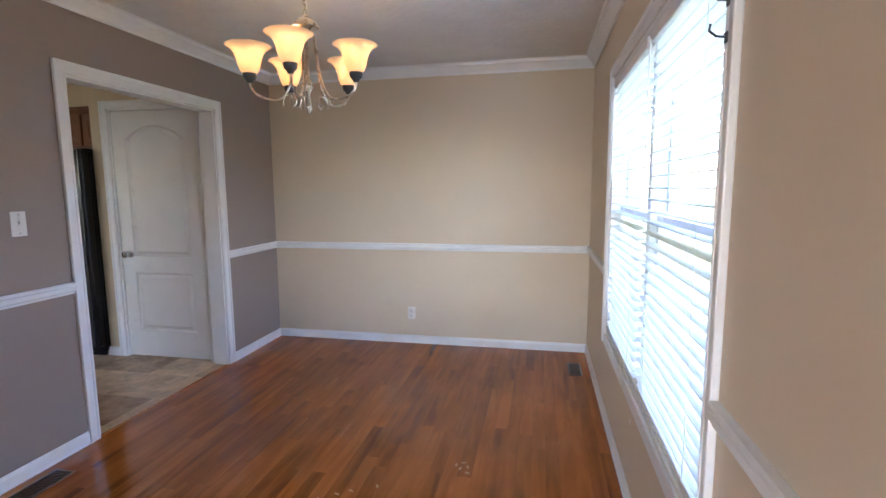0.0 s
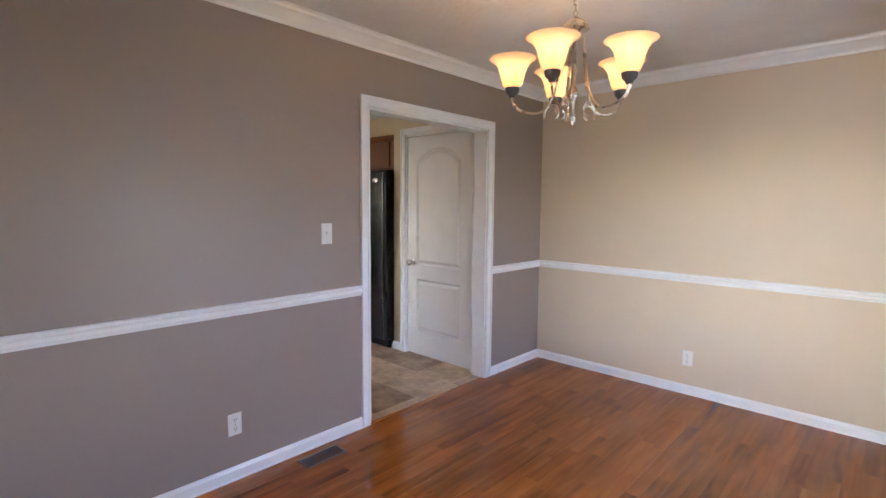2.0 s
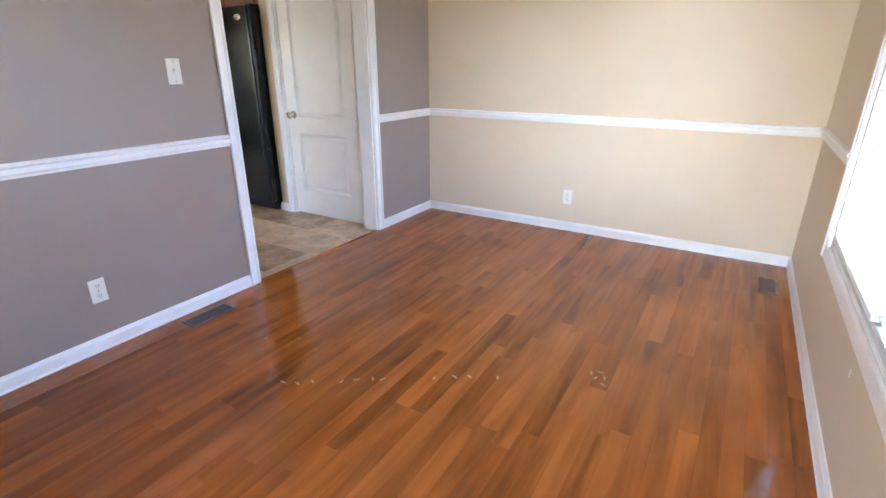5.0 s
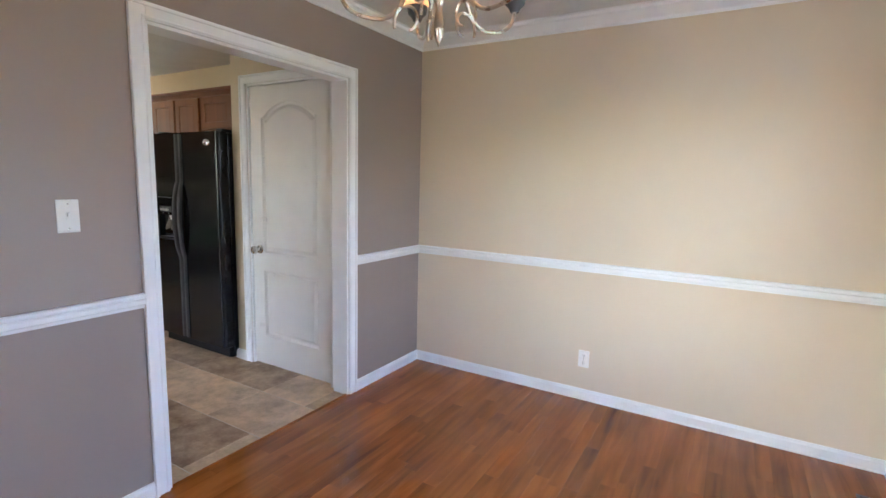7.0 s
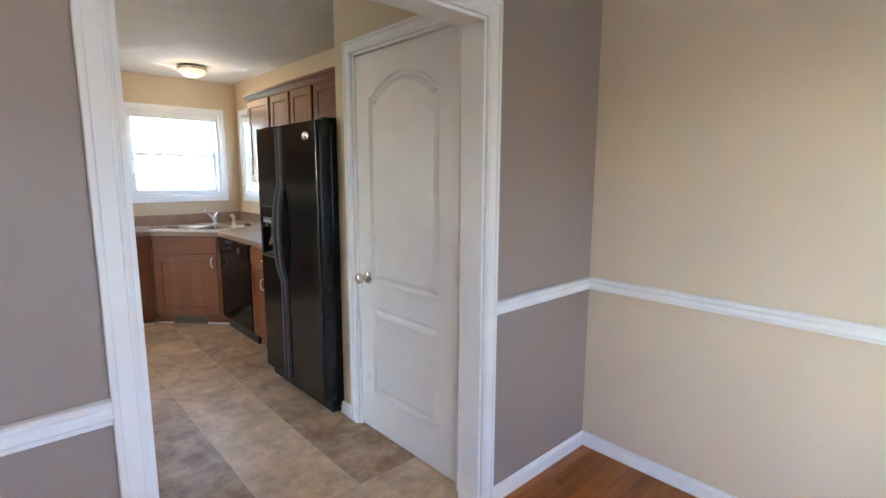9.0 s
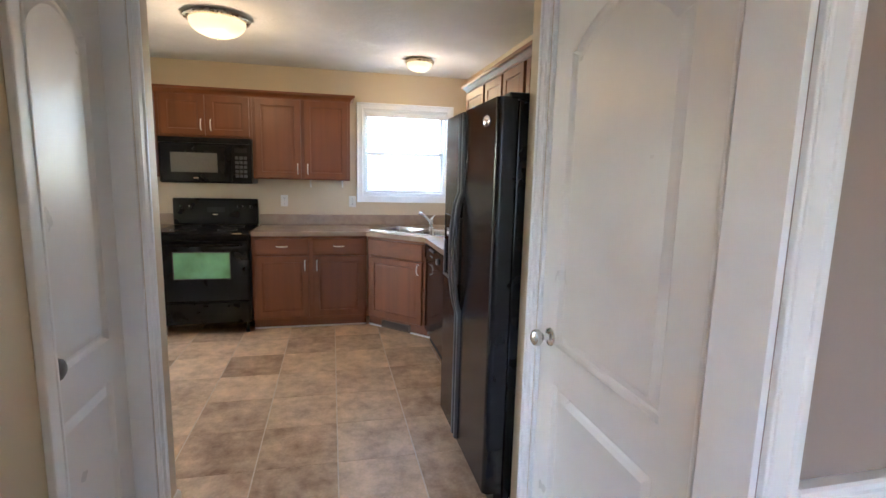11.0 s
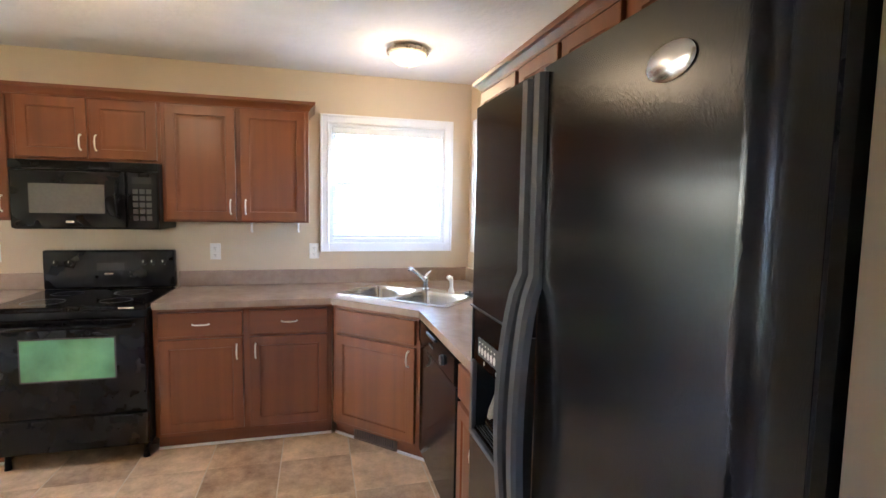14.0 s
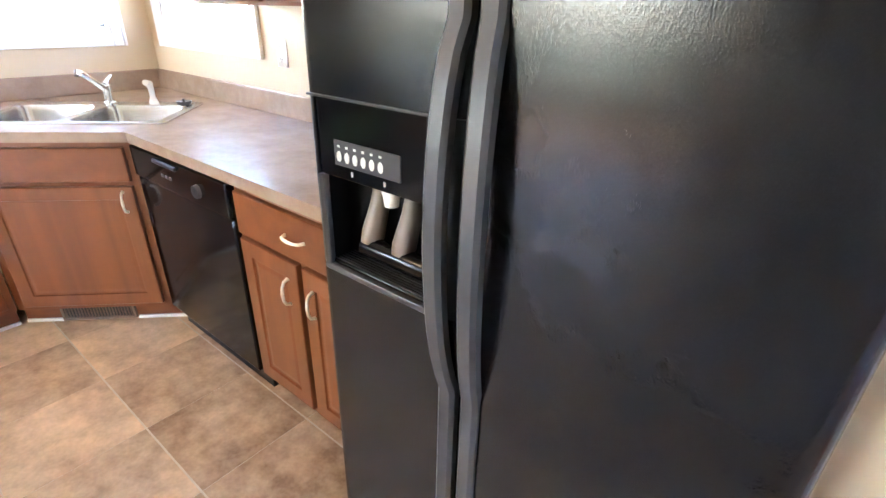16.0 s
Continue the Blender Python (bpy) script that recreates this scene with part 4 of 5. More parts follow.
part("spout", tube([(0, 0.0, 0.055), (0, -0.03, 0.078), (0, -0.10, 0.120), (0, -0.175, 0.160), (0, -0.198, 0.166), (0, -0.208, 0.152)], [0.014, 0.014, 0.012, 0.013, 0.014, 0.011], 10), CHROME, fa, smooth=True)
part("lever", tube([(0, 0.0, 0.090), (0.006, 0.012, 0.108), (0.018, 0.035, 0.128)], [0.016, 0.010, 0.007], 8), CHROME, fa, smooth=True)
sp = thing("sink_sprayer", pose(SC.x, SC.y, 0.917, 0, 0, 45) @ pose(0.20, sy - 0.03, 0), "white plastic hand sprayer beside the faucet", "sprayer")
part("holder", lathe([(0, 0), (0.022, 0), (0.020, 0.008), (0.014, 0.03), (0, 0.03)], 16), PLASTIC, sp, smooth=True)
part("head", tube([(0, 0, 0.028), (0, 0, 0.07), (0, -0.01, 0.095), (0, -0.045, 0.105)], [0.012, 0.013, 0.017, 0.014], 10), PLASTIC, sp, smooth=True)
st = thing("sink_stopper", pose(SC.x, SC.y, 0.917, 0, 0, 45) @ pose(0.345, 0.195, 0), "dark round sink strainer on the rim", "strainer")
part("cup", lathe([(0, 0.0), (0.030, 0.0), (0.036, 0.012), (0.036, 0.016), (0.028, 0.012), (0.006, 0.012), (0.006, 0.026), (0, 0.028)], 18), GREYTRIM, st, smooth=True)

# stove
SV = pose(K + 0.665, 1.240, 0, 0, 0, 90)
sv = thing("stove", SV, "black electric range with a green reflection painted on its oven window", "stove")
w = 0.758
part("body", box(0, w, 0.02, 0.655, 0.10, 0.885, 0.004), BLACKM, sv)
part("cooktop", box(-0.002, w + 0.002, -0.028, 0.600, 0.886, 0.915, 0.008), BLACK, sv, "glossy black glass cooktop")
for x, y, r in ((0.20, 0.14, 0.10), (0.56, 0.14, 0.08), (0.20, 0.42, 0.08), (0.56, 0.42, 0.10)):
    part("burner_ring", lathe([(r - 0.004, 0), (r, 0.0004), (r + 0.003, 0)], 32), GREYTRIM, sv, "grey burner outline", pose(x, y, 0.9155))
od = part("oven_door", box(0.006, w - 0.006, -0.022, 0.0195, 0.305, 0.842, 0.008), BLACK, sv, "glossy black oven door")
part("window_trim", box(0.15, w - 0.15, -0.0245, -0.0222, 0.505, 0.745, 0.001), GREYTRIM, od)
# window film, its green reflection painted on
part("window", box(0.158, w - 0.158, -0.027, -0.0246, 0.513, 0.737, 0.001), GREEN, od, "filmed window with its green reflection painted in")
part("handle", tube([(0.06, -0.024, 0.806), (0.07, -0.055, 0.808), (0.10, -0.066, 0.810), (w - 0.10, -0.066, 0.810), (w - 0.07, -0.055, 0.808), (w - 0.06, -0.024, 0.806)], 0.013, 8), BLACK, od, smooth=True)
part("trim_badge", box(w - 0.13, w - 0.055, -0.030, -0.028, 0.897, 0.905), STEEL, sv, "small steel badge")
part("drawer", box(0.006, w - 0.006, -0.018, 0.0195, 0.105, 0.295, 0.008), BLACK, sv)
for x in (0.04, w - 0.04):
    for y in (0.05, 0.60):
        part("foot", lathe([(0, 0.004), (0.018, 0.004), (0.016, 0.03), (0.012, 0.10), (0, 0.10)], 12, at=(x, y, 0)), BLACKM, sv)
bg = part("backguard", box(0, w, 0.585, 0.640, 0.9155, 1.168, 0.010), BLACK, sv, "glossy black control backguard")
part("display", box(0.30, 0.46, 0.5835, 0.586, 1.035, 1.085), DARKGLASS, bg)
part("badge", box(0.345, 0.395, 0.5825, 0.5835, 1.010, 1.020), STEEL, bg, "small steel badge")
for x in (0.07, 0.15, 0.575, 0.625, 0.69):
    part("knob", lathe([(0, 0), (0.019, 0), (0.017, 0.016), (0.010, 0.018), (0, 0.018)], 18), BLACKM, bg, "black round knob", pose(x, 0.585, 1.085, 90), True)
    part("mark", box(x - 0.002, x + 0.002, 0.564, 0.5665, 1.087, 1.102), PLASTIC, bg, "white pointer mark")

# microwave
mw = thing("microwave", pose(K + 0.395, 1.240, 1.318, 0, 0, 90), "black over-the-range microwave under the wall cabinet", "microwave")
part("body", box(0, w, 0.03, 0.390, 0, 0.400, 0.004), BLACKM, mw)
md = part("door", box(0, 0.585, 0.0, 0.0295, 0.005, 0.345, 0.010), BLACK, mw, "glossy black door")
part("window", box(0.095, 0.475, -0.002, 0.001, 0.095, 0.265, 0.002), MESHGLASS, md, "grey mesh window")
part("badge", box(0.275, 0.315, -0.002, 0.0005, 0.040, 0.050), STEEL, md, "small steel badge")
part("handle", tube([(0.545, 0.002, 0.07), (0.545, -0.030, 0.09), (0.545, -0.036, 0.17), (0.545, -0.030, 0.27), (0.545, 0.002, 0.29)], 0.010, 8), BLACK, md, smooth=True)
cp = part("control_panel", box(0.590, w, 0.002, 0.0295, 0.005, 0.345, 0.006), BLACK, mw, "glossy black keypad panel")
part("display", box(0.620, 0.725, 0.0, 0.0025, 0.275, 0.315), DARKGLASS, cp)
for i in range(3):
    for j in range(5):
        part("button", box(0.622 + i * 0.036, 0.650 + i * 0.036, 0.0005, 0.0025, 0.055 + j * 0.040, 0.083 + j * 0.040, 0.0005), GREYTRIM, cp)
vt = part("vent_grille", box(0, w, 0.004, 0.0295, 0.350, 0.400, 0.003), BLACKM, mw, "black vent grille")
for i in range(6):
    part("slat", box(0.02, w - 0.02, 0.001, 0.0045, 0.356 + i * 0.007, 0.359 + i * 0.007), BLACK, vt)

# wall cabinets, west
UT, UB = 2.105, 1.365
ud = 0.312
c = cabinet(pose(UF, 0.575, 0, 0, 0, 90), 0.660, ud, UB, UT, "cherry wall cabinet with one door beside the microwave", GU)
cab_door(c, 0.02, 0.635, UB + 0.012, UT - 0.02, 0.600, UB + 0.10)
c = cabinet(pose(UF, 1.236, 0, 0, 0, 90), 0.765, ud, 1.722, UT, "short cherry wall cabinet above the microwave", GU)
cab_door(c, 0.02, 0.375, 1.738, UT - 0.02, 0.345, 1.83)
cab_door(c, 0.393, 0.745, 1.738, UT - 0.02, 0.425, 1.83)
c = cabinet(pose(UF, 2.002, 0, 0, 0, 90), 0.875, ud, UB, UT, "two-door cherry wall cabinet beside the window", GU)
cab_door(c, 0.025, 0.425, UB + 0.012, UT - 0.02, 0.395, UB + 0.10)
cab_door(c, 0.455, 0.855, UB + 0.012, UT - 0.02, 0.485, UB + 0.10)
CC = [(0, 2.095), (0.006, 2.095), (0.010, 2.106), (0.030, 2.128), (0.042, 2.134), (0.046, 2.152), (0, 2.152)]
cr = extrude_profile(CC, (UF, 0.575, 0), (UF, 2.877, 0), (1, 0, 0), cut0=-1, cut1=-1)
extrude_profile(CC, (K + 0.002, 2.877, 0), (UF, 2.877, 0), (0, 1, 0), cr, 0, -1)
extrude_profile(CC, (UF, 0.575, 0), (K + 0.002, 0.575, 0), (0, -1, 0), cr, -1, 0)
tagged(part("cabinet_crown", cr, CHERRYH), "cherry crown moulding along the west wall cabinets", "moulding")

# wall cabinets, north
U0 = -5.72
c = cabinet(pose(U0, NU, 0), 0.50, ud, UB, UT, "tall cherry wall cabinet beside the north window", GU)
cab_door(c, 0.02, 0.48, UB + 0.012, UT - 0.02, 0.445, UB + 0.10)
c = cabinet(pose(U0 + 0.501, NU, 0), 0.76, ud, UB, UT, "tall cherry wall cabinet above the worktop", GU)
cab_door(c, 0.02, 0.365, UB + 0.012, UT - 0.02, 0.335, UB + 0.10)
cab_door(c, 0.395, 0.74, UB + 0.012, UT - 0.02, 0.425, UB + 0.10)
c = cabinet(pose(U0 + 1.262, NU, 0), FIX - U0 - 1.265, ud, 1.80, UT, "short cherry wall cabinet above the refrigerator", GU)
ww = FIX - U0 - 1.265
for x0, x1 in ((0.02, ww / 2 - 0.012), (ww / 2 + 0.012, ww - 0.02)):
    cab_door(c, x0, x1, 1.815, UT - 0.02)
cr = extrude_profile(CC, (U0, NU, 0), (FIX - 0.001, NU, 0), (0, -1, 0), cut0=-1, cut1=0)
extrude_profile(CC, (U0, N - 0.002, 0), (U0, NU, 0), (-1, 0, 0), cr, 0, -1)
tagged(part("cabinet_crown", cr, CHERRYH), "cherry crown moulding along the north wall cabinets", "moulding")

# hooks of a paper towel holder under the cabinet
for y in (2.505, 2.805):
    hk = thing("towel_holder_bracket", pose(K + 0.20, y, UB), "white plastic bracket under the wall cabinet", "bracket")
    part("plate", box(-0.02, 0.02, -0.012, 0.012, -0.006, 0.0, 0.002), PLASTIC, hk)
    part("arm", tube([(0, 0, -0.004), (0, 0, -0.045), (0.006, 0.0, -0.060), (0.016, 0.006, -0.066)], [0.008, 0.007, 0.008, 0.006], 8), PLASTIC, hk)

# refrigerator
FX0, FX1, FG, FY, FT = -4.415, -3.563, -4.045, 3.310, 1.735
fr = thing("refrigerator", pose(FX0, FY, 0), "black side-by-side refrigerator with pebbled doors", "refrigerator")
fw, g = FX1 - FX0, FG - FX0
part("body", box(0.004, fw - 0.004, 0.085, 0.760, 0.045, FT - 0.012, 0.006), BLACK, fr, "black cabinet sides")
part("grille", box(0.01, fw - 0.01, 0.05, 0.085, 0.020, 0.095, 0.004), BLACKM, fr, "black base grille")
for x in (0.05, fw - 0.05):
    part("roller_foot", lathe([(0, 0.004), (0.020, 0.004), (0.020, 0.05), (0, 0.05)], 12, at=(x, 0.11, 0)), BLACKM, fr)
    part("hinge_cover", box(x - 0.035, x + 0.035, 0.05, 0.16, FT - 0.010, FT + 0.016, 0.006), BLACKM, fr)


def fridge_door(x0, x1, label):
    """A door leaf with long rounded upright edges."""
    pts = []
    r = 0.028
    for cx, s in ((x0 + r, 180), (x1 - r, 270)):
        pts += [(cx + r * math.cos(radians(s + 90 * i / 6)), r + r * math.sin(radians(s + 90 * i / 6))) for i in range(7)]
    pts = pts[:7] + [(x0 + r + 0.001, 0.0), (x1 - r - 0.001, 0.0)] + pts[7:]
    pts += [(x1, 0.078), (x0, 0.078)]
    bm = slab([pts], 0.105, FT - 0.004)
    return part("door", bm, PEBBLE, fr, label, None, True)


rd = fridge_door(g + 0.004, fw, "tall black pebbled refrigerator door")
part("badge", lathe([(0, 0), (0.040, 0), (0.041, 0.002), (0.036, 0.005), (0, 0.006)], 28), STEEL, rd, "oval silver badge", pose(-3.695 - FX0, 0.0, 1.652, 90) @ Matrix.Diagonal((1, 0.55, 1, 1)), True)

# freezer door in pieces round the dispenser
P0, P1, PZ0, PZ1, PZ2 = 0.028, 0.288, 0.899, 1.088, 1.230


def leaf_piece(z0, z1, x0=0.0, x1=None, left=True, right=True):
    x1 = g - 0.004 if x1 is None else x1
    r = 0.028
    pts = []
    if left:
        pts += [(x0 + r + r * math.cos(radians(180 + 15 * i)), r + r * math.sin(radians(180 + 15 * i))) for i in range(7)] + [(x0 + r + 0.001, 0.0)]
    else:
        pts += [(x0, 0.0)]
    if right:
        pts += [(x1 - r - 0.001, 0.0)] + [(x1 - r + r * math.cos(radians(270 + 15 * i)), r + r * math.sin(radians(270 + 15 * i))) for i in range(7)]
    else:
        pts += [(x1, 0.0)]
    pts += [(x1, 0.078), (x0, 0.078)]
    return slab([pts], z0, z1)


fd = part("door", leaf_piece(PZ2 + 0.0015, FT - 0.004), PEBBLE, fr, "black pebbled freezer door", None, True)
part("lower_panel", leaf_piece(0.105, PZ0), PEBBLE, fd, "", None, True)
part("side_panel", leaf_piece(PZ0, PZ2, 0.0, P0, True, False), BLACKM, fd, "", None, True)
part("side_panel", leaf_piece(PZ0, PZ2, P1, None, False, True), BLACKM, fd, "", None, True)
dc = part("control_panel", box(P0, P1, 0.003, 0.078, PZ1, PZ2, 0.002), BLACK, fd, "glossy black dispenser panel")
part("key_strip", box(P0 + 0.045, P1 - 0.055, 0.0005, 0.0035, PZ1 + 0.025, PZ1 + 0.070, 0.001), GREYTRIM, dc)
for i in range(6):
    part("button", lathe([(0, 0), (0.0068, 0), (0.006, 0.002), (0, 0.0025)], 12), PLASTIC, dc, "pale grey oval button", pose(P0 + 0.058 + i * 0.0205, 0.0008, PZ1 + 0.042, 90) @ Matrix.Diagonal((0.9, 1.5, 1, 1)))
    part("mark", box(P0 + 0.055 + i * 0.0205, P0 + 0.061 + i * 0.0205, -0.0003, 0.0006, PZ1 + 0.058, PZ1 + 0.062), PLASTIC, dc)
niche = bmesh.new()
box(P0, P1, 0.066, 0.078, PZ0, PZ1, bm=niche)
part("niche_back", niche, BLACKM, fd)
part("niche_frame", box(P0 - 0.004, P1 + 0.004, -0.004, 0.010, PZ0 - 0.010, PZ0 + 0.004, 0.003), GREYTRIM, fd, "grey lip of the dispenser")
part("niche_frame", box(P0 - 0.004, P0 + 0.014, -0.003, 0.010, PZ0, PZ1, 0.003), GREYTRIM, fd)
part("drip_tray", box(P0 + 0.008, P1 - 0.004, 0.006, 0.066, PZ0 + 0.004, PZ0 + 0.010, 0.001), BLACK, fd)
for i in range(7):
    part("tray_bar", box(P0 + 0.012, P1 - 0.008, 0.012 + i * 0.0075, 0.015 + i * 0.0075, PZ0 + 0.010, PZ0 + 0.012), GREYTRIM, fd)
for x in (P0 + 0.105, P0 + 0.185):
    part("paddle", tube([(x, 0.056, PZ1 - 0.010), (x, 0.050, PZ1 - 0.050), (x - 0.006, 0.036, PZ1 - 0.105), (x - 0.008, 0.030, PZ1 - 0.125)], [0.015, 0.019, 0.023, 0.020], 12), PADDLE, fd, "grey-brown dispenser paddle", None, True)
part("nozzle", lathe([(0, -0.040), (0.013, -0.040), (0.016, -0.020), (0.022, -0.002), (0, 0.0)], 16, at=(P0 + 0.145, 0.040, PZ1)), PLASTIC, fd, "white water nozzle", None, True)
part("crossbar", tube([(P0 + 0.085, 0.030, PZ1 - 0.132), (P1 - 0.004, 0.030, PZ1 - 0.132)], 0.021, 14), BLACK, fd, "glossy black roller bar", None, True)
part("seam_strip", box(0.012, g - 0.030, -0.0035, 0.006, PZ2 - 0.003, PZ2 + 0.001, 0.001), GREYTRIM, fd, "thin grey strip above the dispenser")
for x in (P0 + 0.085, P0 + 0.165):
    part("mark", box(x, x + 0.004, 0.0015, 0.0032, PZ1 + 0.010, PZ1 + 0.018), PLASTIC, dc)

for x, s in ((g - 0.024, -1), (g + 0.026, 1)):
    pts, zs = [], []
    for i in range(41):
        z = 0.115 + (FT - 0.13) * i / 40
        u = (z - 0.775) / (1.35 - 0.775)
        bow = math.sin(math.pi * min(1, max(0, u))) ** 0.55 if 0 < u < 1 else 0.0
        pts.append((x + s * 0.009 * bow, -0.003 - 0.038 * bow, z))
    bm = bmesh.new()
    rings = []
    for px, py, pz in pts:
        hw = 0.0185
        rings.append([bm.verts.new((px + a, py + b, pz)) for a, b in ((-hw, 0.010), (-hw, -0.004), (-hw * 0.6, -0.011), (hw * 0.6, -0.011), (hw, -0.004), (hw, 0.010))])
    for a, b in zip(rings, rings[1:]):
        for k in range(6):
            bm.faces.new((a[k], a[(k + 1) % 6], b[(k + 1) % 6], b[k]))
    bm.faces.new(rings[0])
    bm.faces.new(rings[-1])
    bmesh.ops.recalc_face_normals(bm, faces=bm.faces[:])
    part("handle", bm, GREYTRIM, rd if s > 0 else fd, "dark grey bowed handle", None, True)

# ceiling lamps
for x, y, r, e in ((-5.42, 1.98, 0.205, 0.28), (-6.195, 3.465, 0.130, 0.18)):
    cl = thing("ceiling_light", pose(x, y, CEIL), "lit flush-mount ceiling light with a frosted dome", "ceiling light", "kitchen ceiling lights")
    part("pan", lathe([(0, -0.001), (r * 0.80, -0.001), (r * 0.86, -0.010), (r * 0.97, -0.016), (r, -0.028), (r * 0.97, -0.036), (r * 0.80, -0.040), (0, -0.040)], 36), NICKEL, cl, "brushed nickel pan", None, True)
    dome = [(r * 0.86 * math.cos(a), -0.040 - 0.50 * r * math.sin(a)) for a in (math.pi / 2 * i / 9 for i in range(10))]
    part("dome", lathe(dome[:-1] + [(0, dome[-1][1])], 36), DOME, cl, "glowing frosted glass dome", None, True)
    part("finial", lathe([(0, dome[-1][1] - 0.014), (0.007, dome[-1][1] - 0.011), (0.006, dome[-1][1] - 0.003), (0.012, dome[-1][1] + 0.001), (0, dome[-1][1] + 0.002)], 14), NICKEL, cl, "", None, True)
    lamp = new("kitchen_light", bpy.data.lights.new("kitchen_light", "POINT"))
    lamp.data.energy, lamp.data.color, lamp.data.shadow_soft_size = e, (1.0, 0.74, 0.44), 0.10
    lamp.matrix_basis = pose(x, y, CEIL - 0.05 - 0.50 * r - 0.13)

# ---- outside ----
setting("ground", slab([[(-400, -400), (400, -400), (400, 400), (-400, 400)]], -0.95, -0.75), GRASS, "pale lawn reaching the horizon", "ground")
hs = thing("neighbour_house", pose(15.0, 2.0, -0.75), "pale sided neighbouring house with a grey roof", "house")
part("wall", box(0, 8, -8, 8, 0, 3.0), SIDING, hs)
rf = bmesh.new()
v = [rf.verts.new(p) for p in ((-0.5, -8.5, 2.9), (8.5, -8.5, 2.9), (8.5, 8.5, 2.9), (-0.5, 8.5, 2.9), (4, -8.5, 5.2), (4, 8.5, 5.2))]
for q in ((0, 1, 2, 3), (0, 4, 5, 3), (1, 2, 5, 4), (0, 1, 4), (3, 5, 2)):
    rf.faces.new([v[i] for i in q])
bmesh.ops.recalc_face_normals(rf, faces=rf.faces[:])
part("roof", rf, SHINGLE, hs)
for y in (-5, -1.5, 2.5, 5.5):
    wn2 = part("window", box(-0.05, -0.001, y, y + 1.1, 0.9, 2.3), VINYLW, hs)
    part("pane", box(-0.06, -0.051, y + 0.08, y + 1.02, 0.98, 2.22), DARKGLASS, wn2)
dk = thing("deck", pose(NK - T, -2.6, -0.75), "weathered wooden deck with a slatted railing", "deck")
for i in range(20):
    part("board", box(-2.4, -0.01, i * 0.145, i * 0.145 + 0.138, 0.66, 0.69), DECK_DAYLIT, dk)
part("top_rail", box(-2.40, -2.28, 0, 2.9, 1.60, 1.64), DECK, dk)
part("bottom_rail", box(-2.36, -2.32, 0, 2.9, 0.78, 0.82), DECK, dk)
for i in range(26):
    part("baluster", box(-2.36, -2.32, 0.03 + i * 0.112, 0.07 + i * 0.112, 0.82, 1.60), DECK, dk)
for y in (0.0, 1.4, 2.8):
    part("post", box(-2.38, -2.29, y, y + 0.09, 0, 1.60), DECK, dk)

# ---- floors, piece by piece ----
rng = random.Random(4)
wood_floor = setting("floor", box(W - 0.01, R, S, B, -0.06, 0.0), SUBFLOOR, "glossy reddish-brown oak strip floor", "floor")
BW = (R - W - 0.004) / 40
LENGTHS = (0.42, 0.58, 0.74, 0.92, 1.10)


def board_mesh(length):
    bm = box(-BW / 2 + 0.00015, BW / 2 - 0.00015, 0.00015, length - 0.00015, 0.0, 0.006)
    es = [e for e in bm.edges if all(v.co.z > 0.005 for v in e.verts)]
    bmesh.ops.bevel(bm, geom=es, offset=0.00015, segments=1, affect="EDGES")
    return mesh_of("board", bm, PLANK)


boards = {}
rows = int((R - W) / BW)
for i in range(rows + 1):
    x = W + 0.002 + BW * (i + 0.5)
    if x + BW / 2 > R + 0.001:
        break
    y = S
    first = rng.choice((0.2, 0.31, 0.45, 0.6, 0.8))
    while y < B - 0.02:
        ln = first if y == S else rng.choice(LENGTHS)
        if y + ln > B - 0.25:
            ln = B - 0.002 - y
        key = round(ln, 3)
        if key not in boards:
            boards[key] = board_mesh(key)
        o = new("board", boards[key])
        o.parent = wood_floor
        o.matrix_basis = pose(x, y, 0.0)
        y += ln
far = bmesh.new()
for i in range(rows + 1):
    x = W + 0.002 + BW * (i + 0.5)
    if x + BW / 2 > R + 0.001:
        break
    y = -4.0
    while y < S - 0.02:
        ln = min(rng.choice(LENGTHS), S - y)
        box(x - BW / 2 + 0.0004, x + BW / 2 - 0.0004, y + 0.0004, y + ln - 0.0004, 0.0, 0.006, bm=far)
        y += ln
far_floor = setting("floor_front_room", box(W, R, -4.0, S, -0.06, 0.0), SUBFLOOR, "oak strip floor of the front room", "floor")
fb = part("boards", far, wood("oak_floor_strip", (0.090, 0.0205, 0.0036), (0.50, 0.156, 0.031), 0.10, 1, 16, 0.25, 0.0, "island", stretch=0.09), far_floor)
fb["kind"] = "stuff"

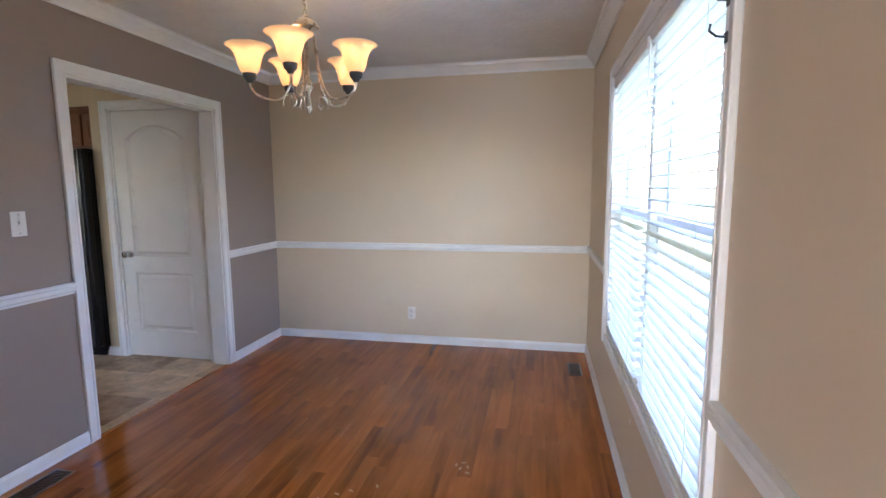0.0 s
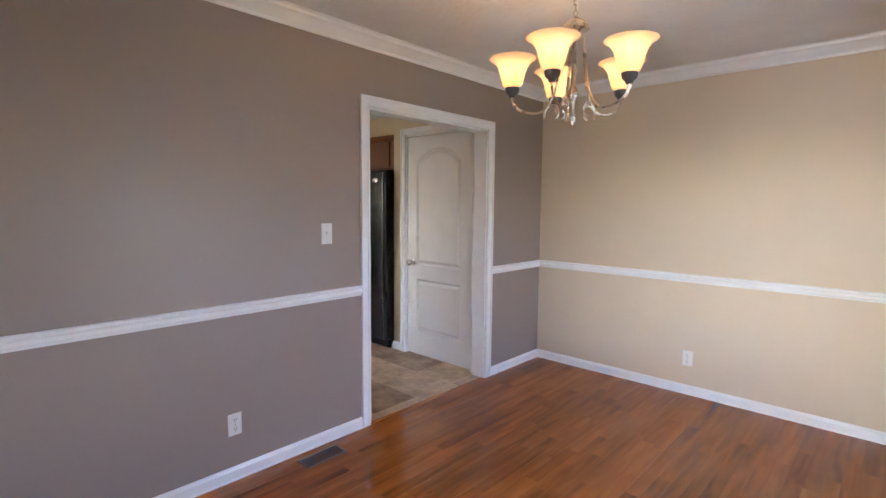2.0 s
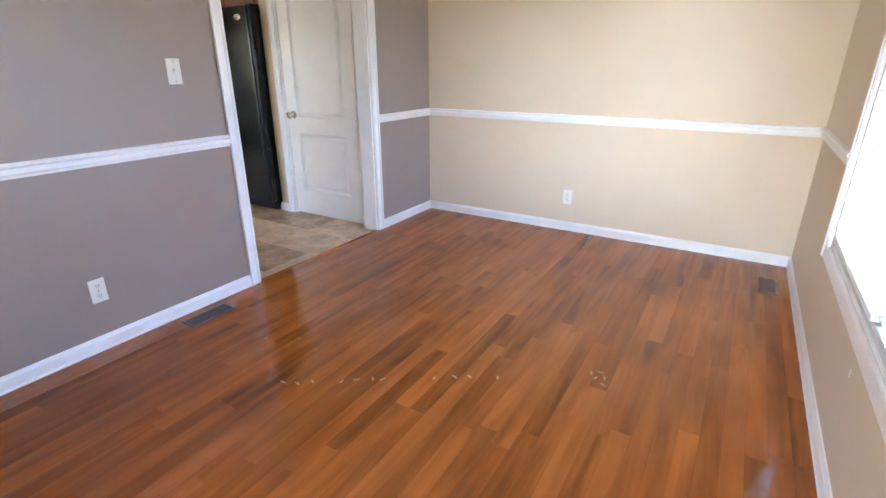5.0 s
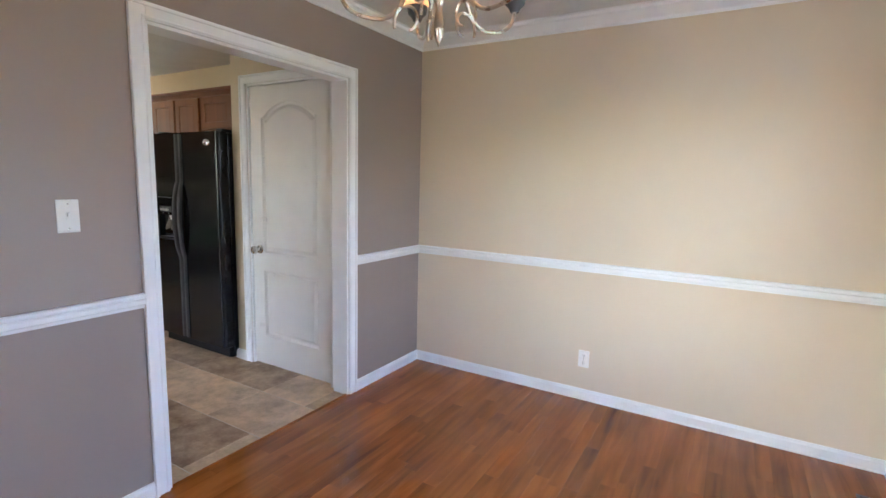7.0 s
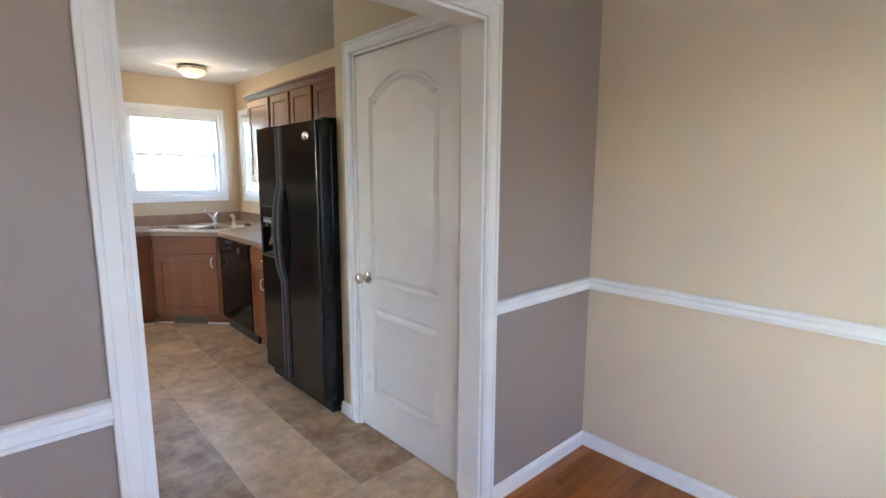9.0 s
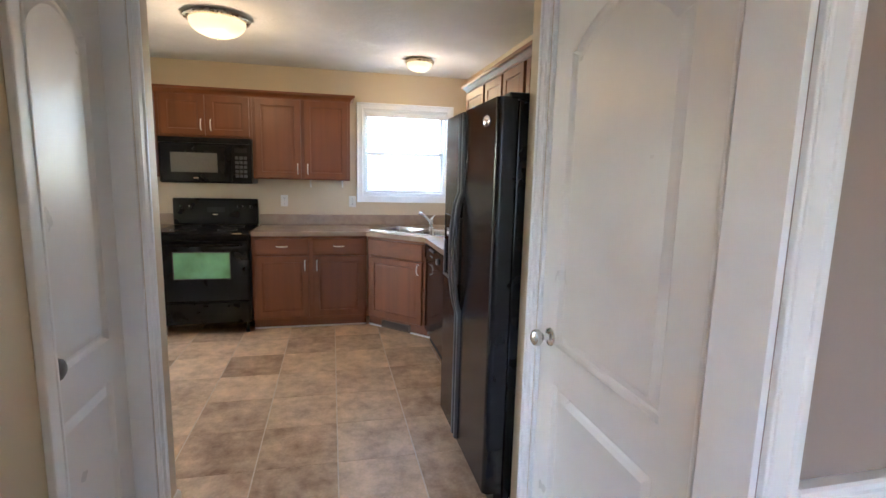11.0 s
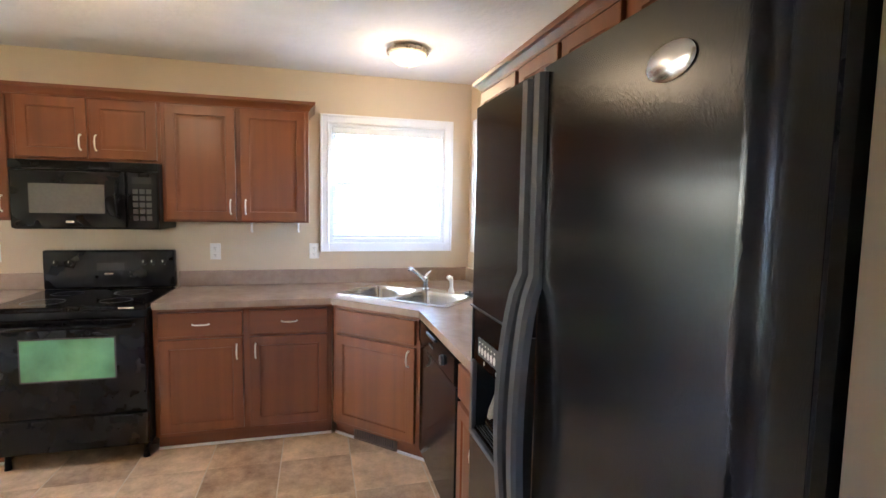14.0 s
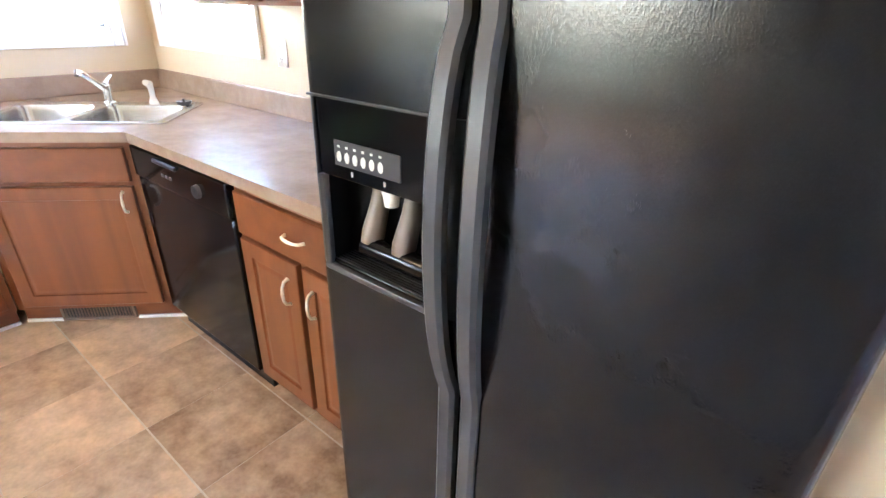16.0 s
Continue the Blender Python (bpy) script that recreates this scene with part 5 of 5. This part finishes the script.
tile_floor = setting("floor_kitchen", box(NK, W - 0.012, -2.5, N, -0.06, 0.0025), GROUT, "brown clouded vinyl tile floor with pale joints", "floor")
TX, TY = 0.393, 0.394
tm = {}
for i in range(-6, 9):
    for j in range(-14, 6):
        x0, x1 = -5.26 + TX * i, -5.26 + TX * (i + 1)
        y0, y1 = 2.72 + TY * j, 2.72 + TY * (j + 1)
        x0, x1, y0, y1 = max(x0, NK), min(x1, W - 0.012), max(y0, -2.5), min(y1, N)
        if x1 - x0 < 0.03 or y1 - y0 < 0.03:
            continue
        if x0 > -3.80 and (y1 < HS - 0.13 or y0 > HN + 0.12):
            continue
        key = (round(x1 - x0, 3), round(y1 - y0, 3))
        if key not in tm:
            bm = box(0.0012, key[0] - 0.0012, 0.0032, key[1] - 0.0032, 0.001, 0.0040)
            es = [e for e in bm.edges if all(v.co.z > 0.0035 for v in e.verts)]
            bmesh.ops.bevel(bm, geom=es, offset=0.0008, segments=1, affect="EDGES")
            tm[key] = mesh_of("tile", bm, TILE)
        o = new("tile", tm[key])
        o.parent = tile_floor
        o.matrix_basis = pose(x0, y0, 0)
setting("threshold_strip", box(W - 0.018, W - 0.004, OP0 + 0.012, OP1 - 0.012, 0.001, 0.0085, 0.002), PLANK, "thin wooden strip between tile and oak floor", "trim")

# worn nicks in the oak boards, along a line and in one patch
SCUFF = paint("bare_scuffed_oak", (0.52, 0.30, 0.13), 0.6, 0.2, 60)
nick = mesh_of("scuff", slab([[(0.014 * (1 + 0.3 * math.sin(3.0 * a)) * math.cos(a), 0.006 * (1 + 0.3 * math.cos(2.0 * a)) * math.sin(a)) for a in (2 * math.pi * k / 10 for k in range(10))]], 0.0055, 0.0063), SCUFF)
for u in (0.0, 0.06, 0.13, 0.24, 0.30, 0.36, 0.40, 0.62, 0.72, 0.78, 0.90):
    o = new("scuff", nick)
    o.parent = wood_floor
    o.matrix_basis = pose(-1.46 + 0.86 * u + rng.uniform(-0.01, 0.01), 1.56 + 0.57 * u + rng.uniform(-0.01, 0.01), 0, 0, 0, rng.uniform(0, 180))
for dx, dy, turn in ((0.0, 0.0, 70), (0.035, 0.02, 110), (0.01, 0.055, 20), (-0.025, 0.03, 95), (0.04, -0.03, 160)):
    o = new("scuff", nick)
    o.parent = wood_floor
    o.matrix_basis = pose(-0.32 + dx, 2.28 + dy, 0, 0, 0, turn)
